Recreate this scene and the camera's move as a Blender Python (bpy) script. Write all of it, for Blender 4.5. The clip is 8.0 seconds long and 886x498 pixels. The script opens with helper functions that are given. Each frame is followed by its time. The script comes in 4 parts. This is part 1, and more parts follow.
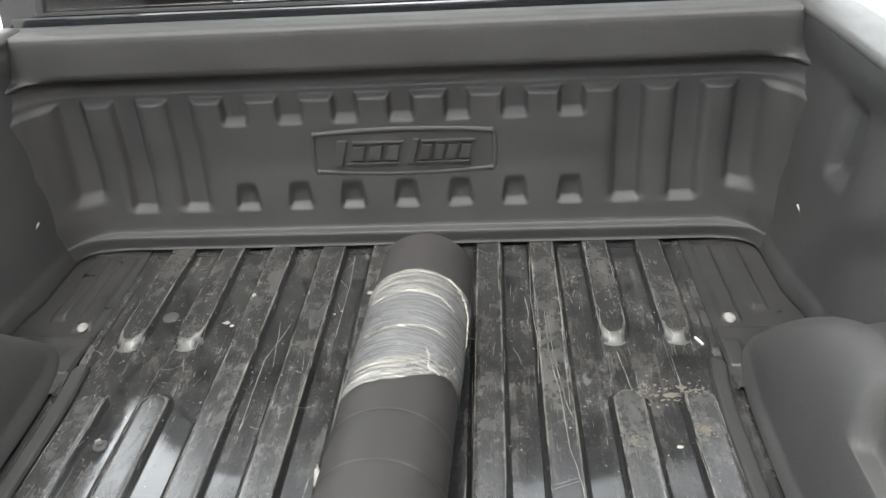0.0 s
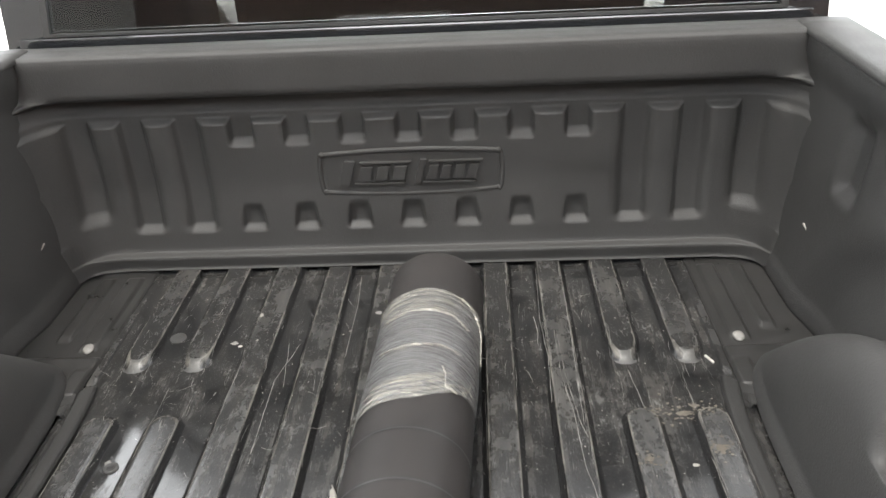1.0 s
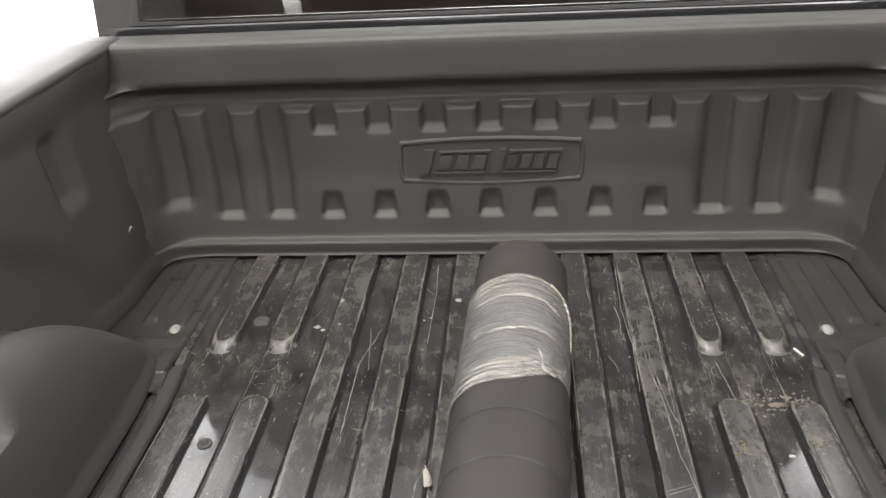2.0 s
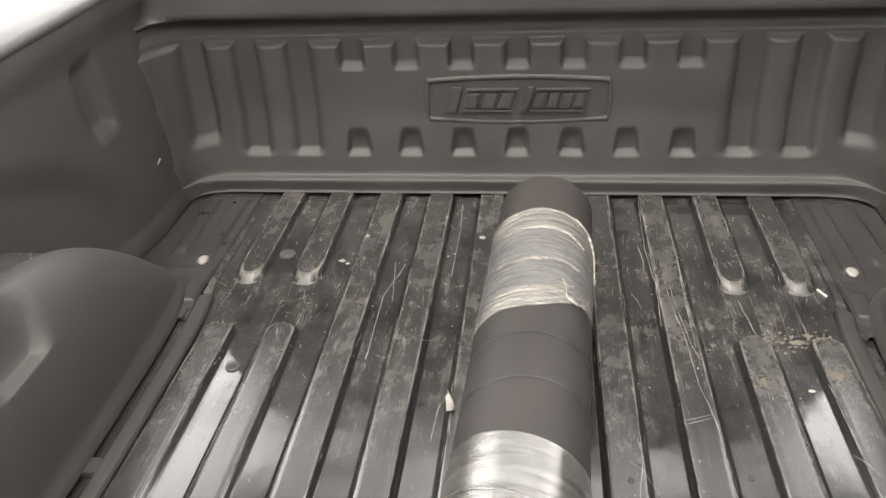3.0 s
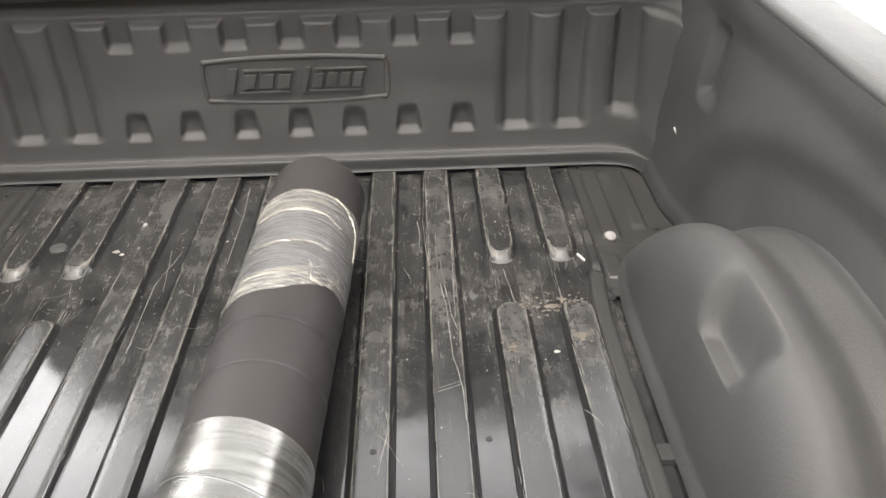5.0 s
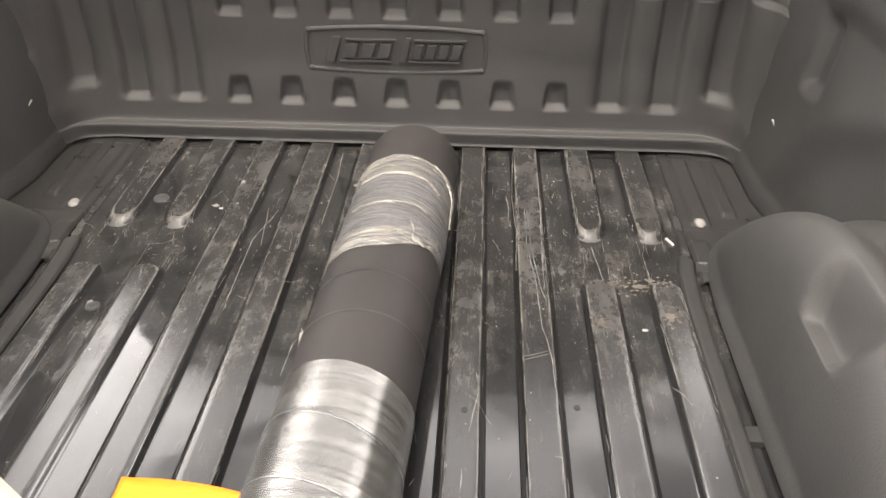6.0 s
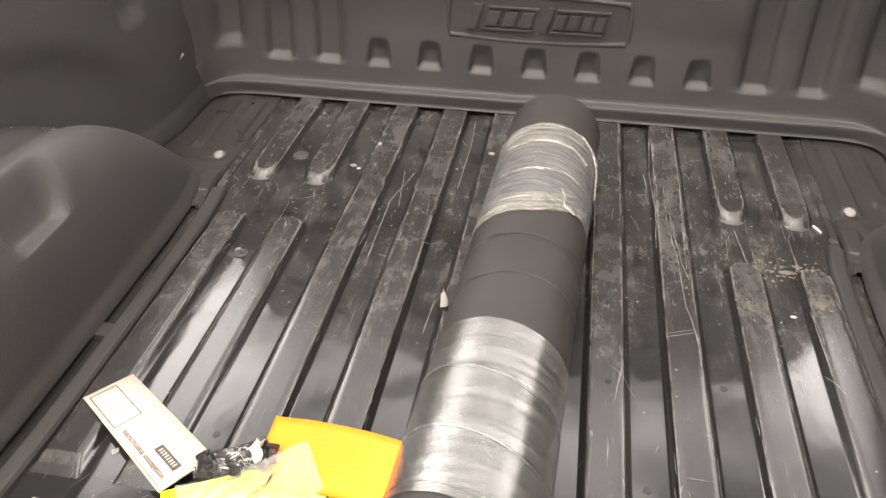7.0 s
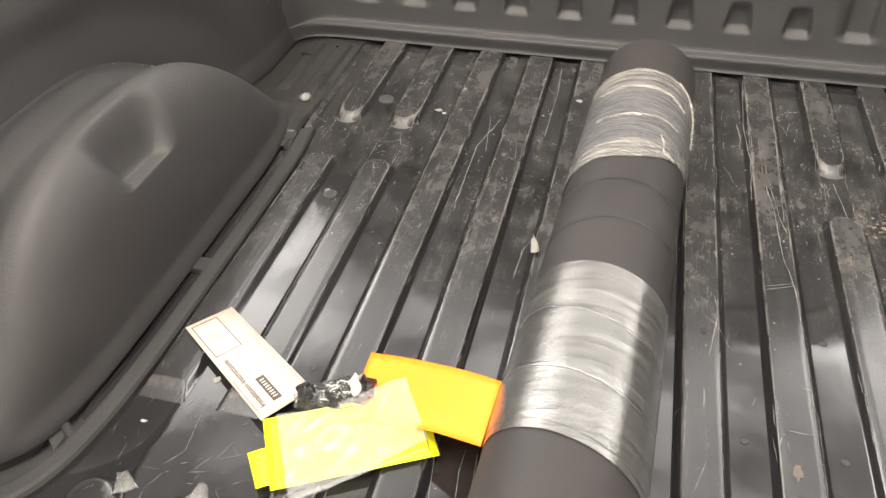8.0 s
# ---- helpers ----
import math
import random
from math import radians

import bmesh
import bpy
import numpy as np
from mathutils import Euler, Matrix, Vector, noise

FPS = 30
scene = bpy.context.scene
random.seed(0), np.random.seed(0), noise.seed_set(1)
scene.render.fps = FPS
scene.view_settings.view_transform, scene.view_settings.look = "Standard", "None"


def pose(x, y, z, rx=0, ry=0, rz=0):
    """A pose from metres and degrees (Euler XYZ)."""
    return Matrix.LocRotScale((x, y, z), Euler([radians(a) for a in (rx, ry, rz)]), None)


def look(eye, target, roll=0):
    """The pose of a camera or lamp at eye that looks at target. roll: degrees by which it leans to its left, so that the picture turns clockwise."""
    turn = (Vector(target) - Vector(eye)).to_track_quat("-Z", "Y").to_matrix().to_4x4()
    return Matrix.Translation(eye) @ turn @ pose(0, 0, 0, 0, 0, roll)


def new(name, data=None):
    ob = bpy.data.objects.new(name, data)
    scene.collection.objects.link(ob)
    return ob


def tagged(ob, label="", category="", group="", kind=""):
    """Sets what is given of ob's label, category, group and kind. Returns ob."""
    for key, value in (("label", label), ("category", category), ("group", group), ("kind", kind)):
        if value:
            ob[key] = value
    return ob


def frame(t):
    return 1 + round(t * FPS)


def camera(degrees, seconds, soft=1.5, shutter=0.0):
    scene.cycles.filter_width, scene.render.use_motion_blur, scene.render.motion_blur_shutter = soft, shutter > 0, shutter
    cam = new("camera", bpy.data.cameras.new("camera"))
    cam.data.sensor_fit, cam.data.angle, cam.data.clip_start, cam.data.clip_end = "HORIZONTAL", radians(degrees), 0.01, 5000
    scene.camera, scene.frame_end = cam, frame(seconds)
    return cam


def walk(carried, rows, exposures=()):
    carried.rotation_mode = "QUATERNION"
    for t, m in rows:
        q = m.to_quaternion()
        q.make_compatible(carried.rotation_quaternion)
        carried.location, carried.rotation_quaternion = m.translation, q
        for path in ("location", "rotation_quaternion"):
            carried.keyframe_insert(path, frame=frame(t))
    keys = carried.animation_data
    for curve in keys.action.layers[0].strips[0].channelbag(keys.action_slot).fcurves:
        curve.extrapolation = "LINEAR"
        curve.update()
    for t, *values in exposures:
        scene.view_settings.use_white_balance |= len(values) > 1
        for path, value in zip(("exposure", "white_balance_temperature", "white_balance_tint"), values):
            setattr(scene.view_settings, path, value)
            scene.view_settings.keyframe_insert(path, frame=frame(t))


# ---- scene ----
cam = camera(58.2, 8.0)
EXPOSURE = 2.60
PATH = [
    (0, (0.21, -0.011, 0.971), (0.074, 1.699, -0.057), -3.6),
    (0.5, (0.203, -0.01, 0.981), (0.088, 1.716, -0.022), -3.6),
    (1, (0.165, -0.018, 0.969), (0.061, 1.722, -0.012), -3.2),
    (1.5, (0.112, -0.034, 0.963), (-0.023, 1.709, -0.01), -3.3),
    (1.7, (0.089, -0.038, 0.96), (-0.071, 1.705, -0.007), -3.5),
    (2.8, (0.045, -0.073, 0.91), (-0.188, 1.629, -0.114), -3.2),
    (3, (0.054, -0.081, 0.91), (-0.184, 1.603, -0.143), -3.3),
    (3.5, (0.084, -0.087, 0.903), (-0.145, 1.585, -0.169), -3.5),
    (4, (0.158, -0.086, 0.9), (0.021, 1.583, -0.193), -3.5),
    (4.5, (0.247, -0.077, 0.913), (0.249, 1.588, -0.195), -2.3),
    (4.7, (0.283, -0.073, 0.919), (0.334, 1.588, -0.194), -1.5),
    (5.8, (0.232, -0.117, 0.907), (0.206, 1.535, -0.22), 0.7),
    (6, (0.2, -0.125, 0.903), (0.121, 1.52, -0.232), 0.4),
    (6.5, (0.138, -0.144, 0.891), (-0.052, 1.486, -0.251), 0.2),
    (7, (0.087, -0.154, 0.88), (-0.183, 1.443, -0.293), 0.3),
    (7.5, (0.05, -0.165, 0.869), (-0.291, 1.366, -0.372), -0.5),
    (8, (0.027, -0.176, 0.862), (-0.362, 1.327, -0.398), -1.0),
]
walk(cam, [(t, look(eye, target, roll)) for t, eye, target, roll in PATH], exposures=[(0.0, EXPOSURE - 0.12, 6300, 6), (0.5, EXPOSURE - 0.44, 6400, 7), (1.5, EXPOSURE - 0.43, 6550, 9), (3.0, EXPOSURE - 0.05, 6900, 11), (4.5, EXPOSURE + 0.05, 6650, 10), (6.5, EXPOSURE - 0.05, 7150, 14), (8.0, EXPOSURE - 0.10, 7100, 12)])

# ---- daylight ----
world = bpy.data.worlds.new("sky")
scene.world = world
world.use_nodes = True
wn = world.node_tree.nodes
wl = world.node_tree.links
sky = wn.new("ShaderNodeTexSky")
sky.sky_type = "NISHITA"
sky.sun_disc = False
sky.sun_elevation = radians(78)
sky.sun_rotation = radians(-156)
sky.air_density, sky.dust_density, sky.ozone_density = 0.7, 2.5, 1.0
# thin broken cloud over a pale sky
grey = wn.new("ShaderNodeHueSaturation")
grey.inputs["Saturation"].default_value = 0.06
wl.new(sky.outputs[0], grey.inputs["Color"])
way, cloud = wn.new("ShaderNodeTexCoord"), wn.new("ShaderNodeTexNoise")
cloud.inputs["Scale"].default_value, cloud.inputs["Detail"].default_value = 2.6, 7.0
drift = wn.new("ShaderNodeMapping")
drift.inputs["Location"].default_value = (1.7, 0.6, 0.0)
drift.inputs["Scale"].default_value = (1.0, 1.0, 4.0)
wl.new(way.outputs["Generated"], drift.inputs[0])
wl.new(drift.outputs[0], cloud.inputs[0])
soft_edge = wn.new("ShaderNodeMapRange")
for socket, v in zip(("From Min", "From Max", "To Min", "To Max"), (0.44, 0.56, 0.50, 2.3)):
    soft_edge.inputs[socket].default_value = v
wl.new(cloud.outputs[0], soft_edge.inputs["Value"])
lit = wn.new("ShaderNodeVectorMath")
lit.operation = "SCALE"
# the haze glows towards the horizon and thins overhead
high, height = wn.new("ShaderNodeSeparateXYZ"), wn.new("ShaderNodeMapRange")
wl.new(way.outputs["Generated"], high.inputs[0])
for socket, v in zip(("From Min", "From Max", "To Min", "To Max"), (0.56, 0.80, 1.85, 0.36)):
    height.inputs[socket].default_value = v
wl.new(high.outputs["Z"], height.inputs["Value"])
haze = wn.new("ShaderNodeMath")
haze.operation = "MULTIPLY"
wl.new(soft_edge.outputs[0], haze.inputs[0])
wl.new(height.outputs[0], haze.inputs[1])
wl.new(grey.outputs[0], lit.inputs[0])
wl.new(haze.outputs[0], lit.inputs["Scale"])
wl.new(lit.outputs[0], wn["Background"].inputs[0])
wn["Background"].inputs[1].default_value = 0.20
sun = new("sun", bpy.data.lights.new("sun", "SUN"))
sun.data.energy, sun.data.angle, sun.data.color = 0.75, radians(20), (1.0, 0.93, 0.84)
sun.matrix_world = look((-0.85, -1.91, 9.78), (0, 0, 0))


# ---- materials ----
def nodes_of(name):
    m = bpy.data.materials.new(name)
    m.use_nodes = True
    return m, m.node_tree.nodes, m.node_tree.links, m.node_tree.nodes["Principled BSDF"]


def noise_at(n, l, scale, stretch=(1, 1, 1), detail=4.0, rough=0.6):
    co, mp, tx = n.new("ShaderNodeTexCoord"), n.new("ShaderNodeMapping"), n.new("ShaderNodeTexNoise")
    mp.inputs["Scale"].default_value = stretch
    tx.inputs["Scale"].default_value, tx.inputs["Detail"].default_value, tx.inputs["Roughness"].default_value = scale, detail, rough
    l.new(co.outputs["Object"], mp.inputs[0])
    l.new(mp.outputs[0], tx.inputs[0])
    return tx.outputs[0]


def ramp(n, l, src, stops):
    r = n.new("ShaderNodeValToRGB")
    while len(r.color_ramp.elements) < len(stops):
        r.color_ramp.elements.new(0.5)
    for e, (at, c) in zip(r.color_ramp.elements, stops):
        e.position = at
        e.color = (*c, 1) if isinstance(c, tuple) else (c, c, c, 1)
    l.new(src, r.inputs[0])
    return r.outputs[0]


def mix(n, l, fac, a, b, kind="MIX"):
    m = n.new("ShaderNodeMix")
    m.data_type, m.blend_type = "RGBA", kind
    for socket, v in ((m.inputs[0], fac), (m.inputs[6], a), (m.inputs[7], b)):
        if isinstance(v, tuple):
            socket.default_value = (*v, 1)
        elif isinstance(v, float):
            socket.default_value = v
        else:
            l.new(v, socket)
    return m.outputs[2]


def bumped(n, l, bsdf, src, strength, distance):
    b = n.new("ShaderNodeBump")
    b.inputs["Strength"].default_value, b.inputs["Distance"].default_value = strength, distance
    l.new(src, b.inputs["Height"])
    l.new(b.outputs[0], bsdf.inputs["Normal"])
    return b


def surface(name, dark, light, rough, scale=8.0, grain=400.0, bump=0.2, depth=0.0006, stretch=(1, 1, 1), metallic=0.0, coat=0.0, spread=0.08, sheen=0.5):
    """A surface with broad blotches of two tones, fine grain and some spread in its gloss."""
    m, n, l, b = nodes_of(name)
    broad, fine = noise_at(n, l, scale, stretch), noise_at(n, l, grain, stretch, 3.0)
    l.new(mix(n, l, ramp(n, l, fine, [(0.3, 0.0), (0.7, 0.35)]), ramp(n, l, broad, [(0.3, dark), (0.7, light)]), light), b.inputs["Base Color"])
    l.new(ramp(n, l, broad, [(0.3, rough - spread), (0.7, rough + spread)]), b.inputs["Roughness"])
    bumped(n, l, b, fine, bump, depth)
    b.inputs["Metallic"].default_value, b.inputs["Coat Weight"].default_value = metallic, coat
    b.inputs["Specular IOR Level"].default_value = sheen
    return m


def floor_plastic(name, least, base, clean, even):
    """Glossy black sheet: hazed by dust in patches, scored lengthways by sliding loads, rubbed crossways here and there."""
    m, n, l, b = nodes_of(name)
    broad = ramp(n, l, noise_at(n, l, 7.5, (1.0, 0.55, 1.0), 6.0), [(0.38, even), (0.62, 1.0)])
    patch = ramp(n, l, noise_at(n, l, 26.0, (1.0, 0.7, 1.0), 7.0, 0.7), [(0.40, 0.0), (0.68, 1.0)])
    score = ramp(n, l, noise_at(n, l, 95.0, (3.2, 0.22, 1.0), 6.0, 0.72), [(0.575, 0.0), (0.69, 0.85)])
    fine = ramp(n, l, noise_at(n, l, 210.0, (2.4, 0.5, 1.0), 4.0, 0.75), [(0.585, 0.0), (0.70, 0.7)])
    cross = ramp(n, l, noise_at(n, l, 70.0, (0.45, 2.2, 1.0), 6.0, 0.75), [(0.60, 0.0), (0.74, 0.5)])
    speck = ramp(n, l, noise_at(n, l, 190.0, (1, 1, 1), 3.0, 0.7), [(0.64, 0.0), (0.72, 0.5)])
    streak = ramp(n, l, noise_at(n, l, 30.0, (2.2, 0.13, 1.0), 5.0, 0.65), [(0.48, 0.0), (0.72, 0.9)])
    # loading has worn the front half most
    where, split = n.new("ShaderNodeTexCoord"), n.new("ShaderNodeSeparateXYZ")
    l.new(where.outputs["Object"], split.inputs[0])
    worn_half = n.new("ShaderNodeMapRange")
    for socket, v in zip(("From Min", "From Max", "To Min", "To Max"), (0.65, 1.05, least, 1.0)):
        worn_half.inputs[socket].default_value = v
    l.new(split.outputs["Y"], worn_half.inputs["Value"])
    haze = mix(n, l, 1.0, mix(n, l, 1.0, broad, mix(n, l, 0.7, patch, (base, base, base), "SCREEN"), "MULTIPLY"), worn_half.outputs[0], "MULTIPLY")
    lines = mix(n, l, 1.0, mix(n, l, 0.8, mix(n, l, 1.0, score, fine, "SCREEN"), cross, "SCREEN"), mix(n, l, 0.35, mix(n, l, 1.0, broad, patch, "MULTIPLY"), broad, "SCREEN"), "MULTIPLY")
    lines = mix(n, l, 1.0, lines, worn_half.outputs[0], "MULTIPLY")
    # dust lies on the level faces; bare flanks also paint in the ribs' shaded sides
    shape, up, level = n.new("ShaderNodeNewGeometry"), n.new("ShaderNodeSeparateXYZ"), n.new("ShaderNodeMapRange")
    l.new(shape.outputs["Normal"], up.inputs[0])
    for socket, v in zip(("From Min", "From Max", "To Min", "To Max"), (0.84, 0.96, 0.08, 1.0)):
        level.inputs[socket].default_value = v
    l.new(up.outputs["Z"], level.inputs["Value"])
    haze = mix(n, l, 1.0, haze, level.outputs[0], "MULTIPLY")
    lines = mix(n, l, 1.0, lines, level.outputs[0], "MULTIPLY")
    colour = mix(n, l, haze, (0.011, 0.011, 0.0115), (0.047, 0.0458, 0.0437))
    soiled = mix(n, l, 1.0, mix(n, l, 1.0, mix(n, l, 0.55, streak, patch, "MULTIPLY"), broad, "MULTIPLY"), mix(n, l, 1.0, worn_half.outputs[0], level.outputs[0], "MULTIPLY"), "MULTIPLY")
    colour = mix(n, l, soiled, colour, (0.084, 0.078, 0.071))
    colour = mix(n, l, lines, colour, (0.135, 0.133, 0.128))
    colour = mix(n, l, mix(n, l, 1.0, speck, worn_half.outputs[0], "MULTIPLY"), colour, (0.19, 0.185, 0.175))
    # scooped rib ends turned to the tail: rubbed dull, colour darkened to curb sky glare
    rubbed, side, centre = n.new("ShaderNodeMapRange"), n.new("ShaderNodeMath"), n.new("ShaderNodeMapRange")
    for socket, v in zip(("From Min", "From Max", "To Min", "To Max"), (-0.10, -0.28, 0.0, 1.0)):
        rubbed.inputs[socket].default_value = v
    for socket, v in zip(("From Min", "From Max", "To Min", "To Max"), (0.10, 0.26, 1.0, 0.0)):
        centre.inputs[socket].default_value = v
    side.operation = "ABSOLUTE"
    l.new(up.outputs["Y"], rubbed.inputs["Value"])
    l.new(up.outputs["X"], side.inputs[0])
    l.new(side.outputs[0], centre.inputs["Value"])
    worn_dim_end = mix(n, l, 1.0, rubbed.outputs[0], centre.outputs[0], "MULTIPLY")
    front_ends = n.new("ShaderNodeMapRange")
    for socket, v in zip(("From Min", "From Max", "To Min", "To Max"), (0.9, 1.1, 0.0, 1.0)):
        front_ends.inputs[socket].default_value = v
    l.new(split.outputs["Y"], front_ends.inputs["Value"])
    worn_dim_end = mix(n, l, 1.0, mix(n, l, 1.0, worn_dim_end, front_ends.outputs[0], "MULTIPLY"), ramp(n, l, noise_at(n, l, 55.0, (1, 1, 1), 5.0, 0.7), [(0.36, 0.25), (0.56, 1.0)]), "MULTIPLY")
    # rib shoulders get a pale edge: rubbing, plus the sky's bright line painted in
    shoulder = []
    for source, span in ((up.outputs["Z"], (0.988, 0.955, 0.0, 1.0)), (up.outputs["Z"], (0.78, 0.88, 0.0, 1.0)), (split.outputs["Z"], (-0.005, -0.001, 0.0, 1.0))):
        step = n.new("ShaderNodeMapRange")
        for socket, v in zip(("From Min", "From Max", "To Min", "To Max"), span):
            step.inputs[socket].default_value = v
        l.new(source, step.inputs["Value"])
        shoulder.append(step.outputs[0])
    rim = mix(n, l, 1.0, mix(n, l, 1.0, shoulder[0], shoulder[1], "MULTIPLY"), shoulder[2], "MULTIPLY")
    chafed = ramp(n, l, noise_at(n, l, 34.0, (1.0, 0.3, 1.0), 6.0, 0.72), [(0.42, 0.08), (0.62, 0.9)])
    rim = mix(n, l, 1.0, mix(n, l, 1.0, rim, chafed, "MULTIPLY"), worn_half.outputs[0], "MULTIPLY")
    colour = mix(n, l, rim, colour, (0.165, 0.155, 0.138))
    gloss = ramp(n, l, haze, [(0.0, clean), (0.5, clean + 0.14), (1.0, 0.45)])
    gloss = mix(n, l, lines, gloss, (0.5, 0.5, 0.5))
    l.new(mix(n, l, worn_dim_end, colour, (0.034, 0.0328, 0.0307)), b.inputs["Base Color"])
    l.new(mix(n, l, worn_dim_end, gloss, (0.60, 0.60, 0.60)), b.inputs["Roughness"])
    b.inputs["IOR"].default_value = 1.65
    bumped(n, l, b, noise_at(n, l, 8.0, (1.0, 0.7, 1.0), 3.0), 0.12, 0.004)
    return m


def wrap_film(name, alpha, rough, tint, relief, metallic=0.7, fine=False):
    """Stretch film wound round a roll: fine ridges run round it."""
    m, n, l, b = nodes_of(name)
    ridges = noise_at(n, l, 1.0, (26.0, 420.0, 26.0), 5.0, 0.7)
    folds = noise_at(n, l, 1.0, (5.0, 70.0, 5.0), 5.0, 0.7)
    strands = noise_at(n, l, 1.0, (9.0, 650.0, 9.0), 4.0, 0.6)
    drive = strands if fine else folds
    l.new(ramp(n, l, mix(n, l, 0.5, drive, strands), [(0.35, tint[0]), (0.66, tint[1])]), b.inputs["Base Color"])
    l.new(ramp(n, l, drive, [(0.38, alpha[0]), (0.64, alpha[1])]), b.inputs["Alpha"])
    l.new(ramp(n, l, ridges, [(0.3, rough - 0.06), (0.7, rough + 0.08)]), b.inputs["Roughness"])
    b.inputs["IOR"].default_value = 1.6
    b.inputs["Metallic"].default_value = metallic
    bumped(n, l, b, mix(n, l, 0.35, ridges, folds), 0.5, relief)
    return m


def plain(name, colour, rough, metallic=0.0, ior=1.5, alpha=1.0, transmission=0.0):
    m, n, l, b = nodes_of(name)
    b.inputs["Base Color"].default_value = (*colour, 1)
    b.inputs["Roughness"].default_value, b.inputs["Metallic"].default_value = rough, metallic
    b.inputs["IOR"].default_value, b.inputs["Alpha"].default_value, b.inputs["Transmission Weight"].default_value = ior, alpha, transmission
    return m


LINER = surface("grained_liner_plastic", (0.031, 0.0304, 0.0298), (0.043, 0.0422, 0.0414), 0.58, 5.0, 250.0, 0.6, 0.0012, sheen=0.34)
# the liner plastic again, darkened to carry the flange's shade in its colour
FLANGE = surface("shaded_liner_plastic", (0.016, 0.0157, 0.0153), (0.027, 0.0264, 0.0257), 0.66, 14.0, 250.0, 0.5, 0.001, sheen=0.26)
SHELF = surface("dark_smooth_plastic", (0.014, 0.0138, 0.0135), (0.030, 0.029, 0.028), 0.36, 22.0, 250.0, 0.3, 0.0006, spread=0.10, sheen=0.45)
FLOOR = floor_plastic("scuffed_black_plastic", 0.12, 0.12, 0.04, 0.12)
FLOOR_TOP = floor_plastic("rubbed_black_plastic", 0.30, 0.38, 0.15, 0.36)
RUBBER = surface("dark_rubber_sheet", (0.0165, 0.0148, 0.0143), (0.025, 0.0225, 0.0217), 0.62, 9.0, 700.0, 0.15, 0.0004, sheen=0.28)
FILM = wrap_film("silvery_stretch_film", (0.66, 0.92), 0.12, ((0.10, 0.10, 0.099), (0.275, 0.272, 0.258)), 0.0016)
FILM_OLD = wrap_film("loose_stretch_film", (0.46, 0.78), 0.24, ((0.18, 0.192, 0.200), (0.34, 0.345, 0.34)), 0.0016)
FILM_LOOSE = wrap_film("slack_translucent_film", (0.42, 0.72), 0.28, ((0.17, 0.17, 0.174), (0.30, 0.298, 0.296)), 0.0012, 0.4, True)
FILM_FOLD = wrap_film("bunched_milky_film", (0.05, 0.62), 0.30, ((0.25, 0.24, 0.205), (0.44, 0.418, 0.355)), 0.002, 0.2, True)
FILM_ROPE = wrap_film("tight_milky_film_fold", (0.22, 0.74), 0.30, ((0.27, 0.258, 0.226), (0.42, 0.40, 0.35)), 0.001, 0.2, True)
PAINT = surface("dark_car_paint", (0.012, 0.013, 0.015), (0.018, 0.019, 0.021), 0.15, 6.0, 300.0, 0.02, 0.0002, coat=1.0, spread=0.03)
TRIM = surface("black_rubber_trim", (0.02, 0.02, 0.02), (0.03, 0.03, 0.03), 0.6)
GLASS = plain("tinted_glass", (0.35, 0.37, 0.37), 0.02, 0.0, 1.5, 1.0, 1.0)
CARD = surface("cream_paper", (0.42, 0.355, 0.30), (0.46, 0.39, 0.335), 0.6, 30.0, 900.0, 0.1, 0.0002)
ORANGE = surface("orange_paper", (0.95, 0.222, 0.006), (0.97, 0.245, 0.008), 0.6, 30.0, 900.0, 0.1, 0.0002)
YELLOW = surface("neon_yellow_paper", (0.78, 0.86, 0.012), (0.83, 0.90, 0.02), 0.6, 30.0, 900.0, 0.1, 0.0002)
INK = plain("dark_ink", (0.05, 0.042, 0.036), 0.7)
INK_BROWN = plain("brown_ink", (0.55, 0.22, 0.03), 0.7)
ORANGE_DARK = plain("orange_print", (0.935, 0.208, 0.006), 0.7)
YELLOW_DARK = plain("yellow_print", (0.74, 0.81, 0.012), 0.7)
INK_PALE = plain("pale_ink", (0.25, 0.17, 0.14), 0.7)
INK_FAINT = plain("faint_ink", (0.33, 0.25, 0.21), 0.7)


def clear_film(name, haze, ior=1.33):
    """Thin clear film: a gloss that grows at grazing angles, and a little haze."""
    m, n, l, b = nodes_of(name)
    out = n["Material Output"]
    clear, gloss, milk = n.new("ShaderNodeBsdfTransparent"), n.new("ShaderNodeBsdfGlossy"), n.new("ShaderNodeBsdfDiffuse")
    gloss.inputs["Roughness"].default_value = 0.16
    milk.inputs["Color"].default_value = (0.9, 0.9, 0.86, 1)
    edge, hazed, shine = n.new("ShaderNodeFresnel"), n.new("ShaderNodeMixShader"), n.new("ShaderNodeMixShader")
    edge.inputs["IOR"].default_value = ior
    hazed.inputs[0].default_value = haze
    l.new(clear.outputs[0], hazed.inputs[1])
    l.new(milk.outputs[0], hazed.inputs[2])
    l.new(edge.outputs[0], shine.inputs[0])
    l.new(hazed.outputs[0], shine.inputs[1])
    l.new(gloss.outputs[0], shine.inputs[2])
    l.new(shine.outputs[0], out.inputs["Surface"])
    return m


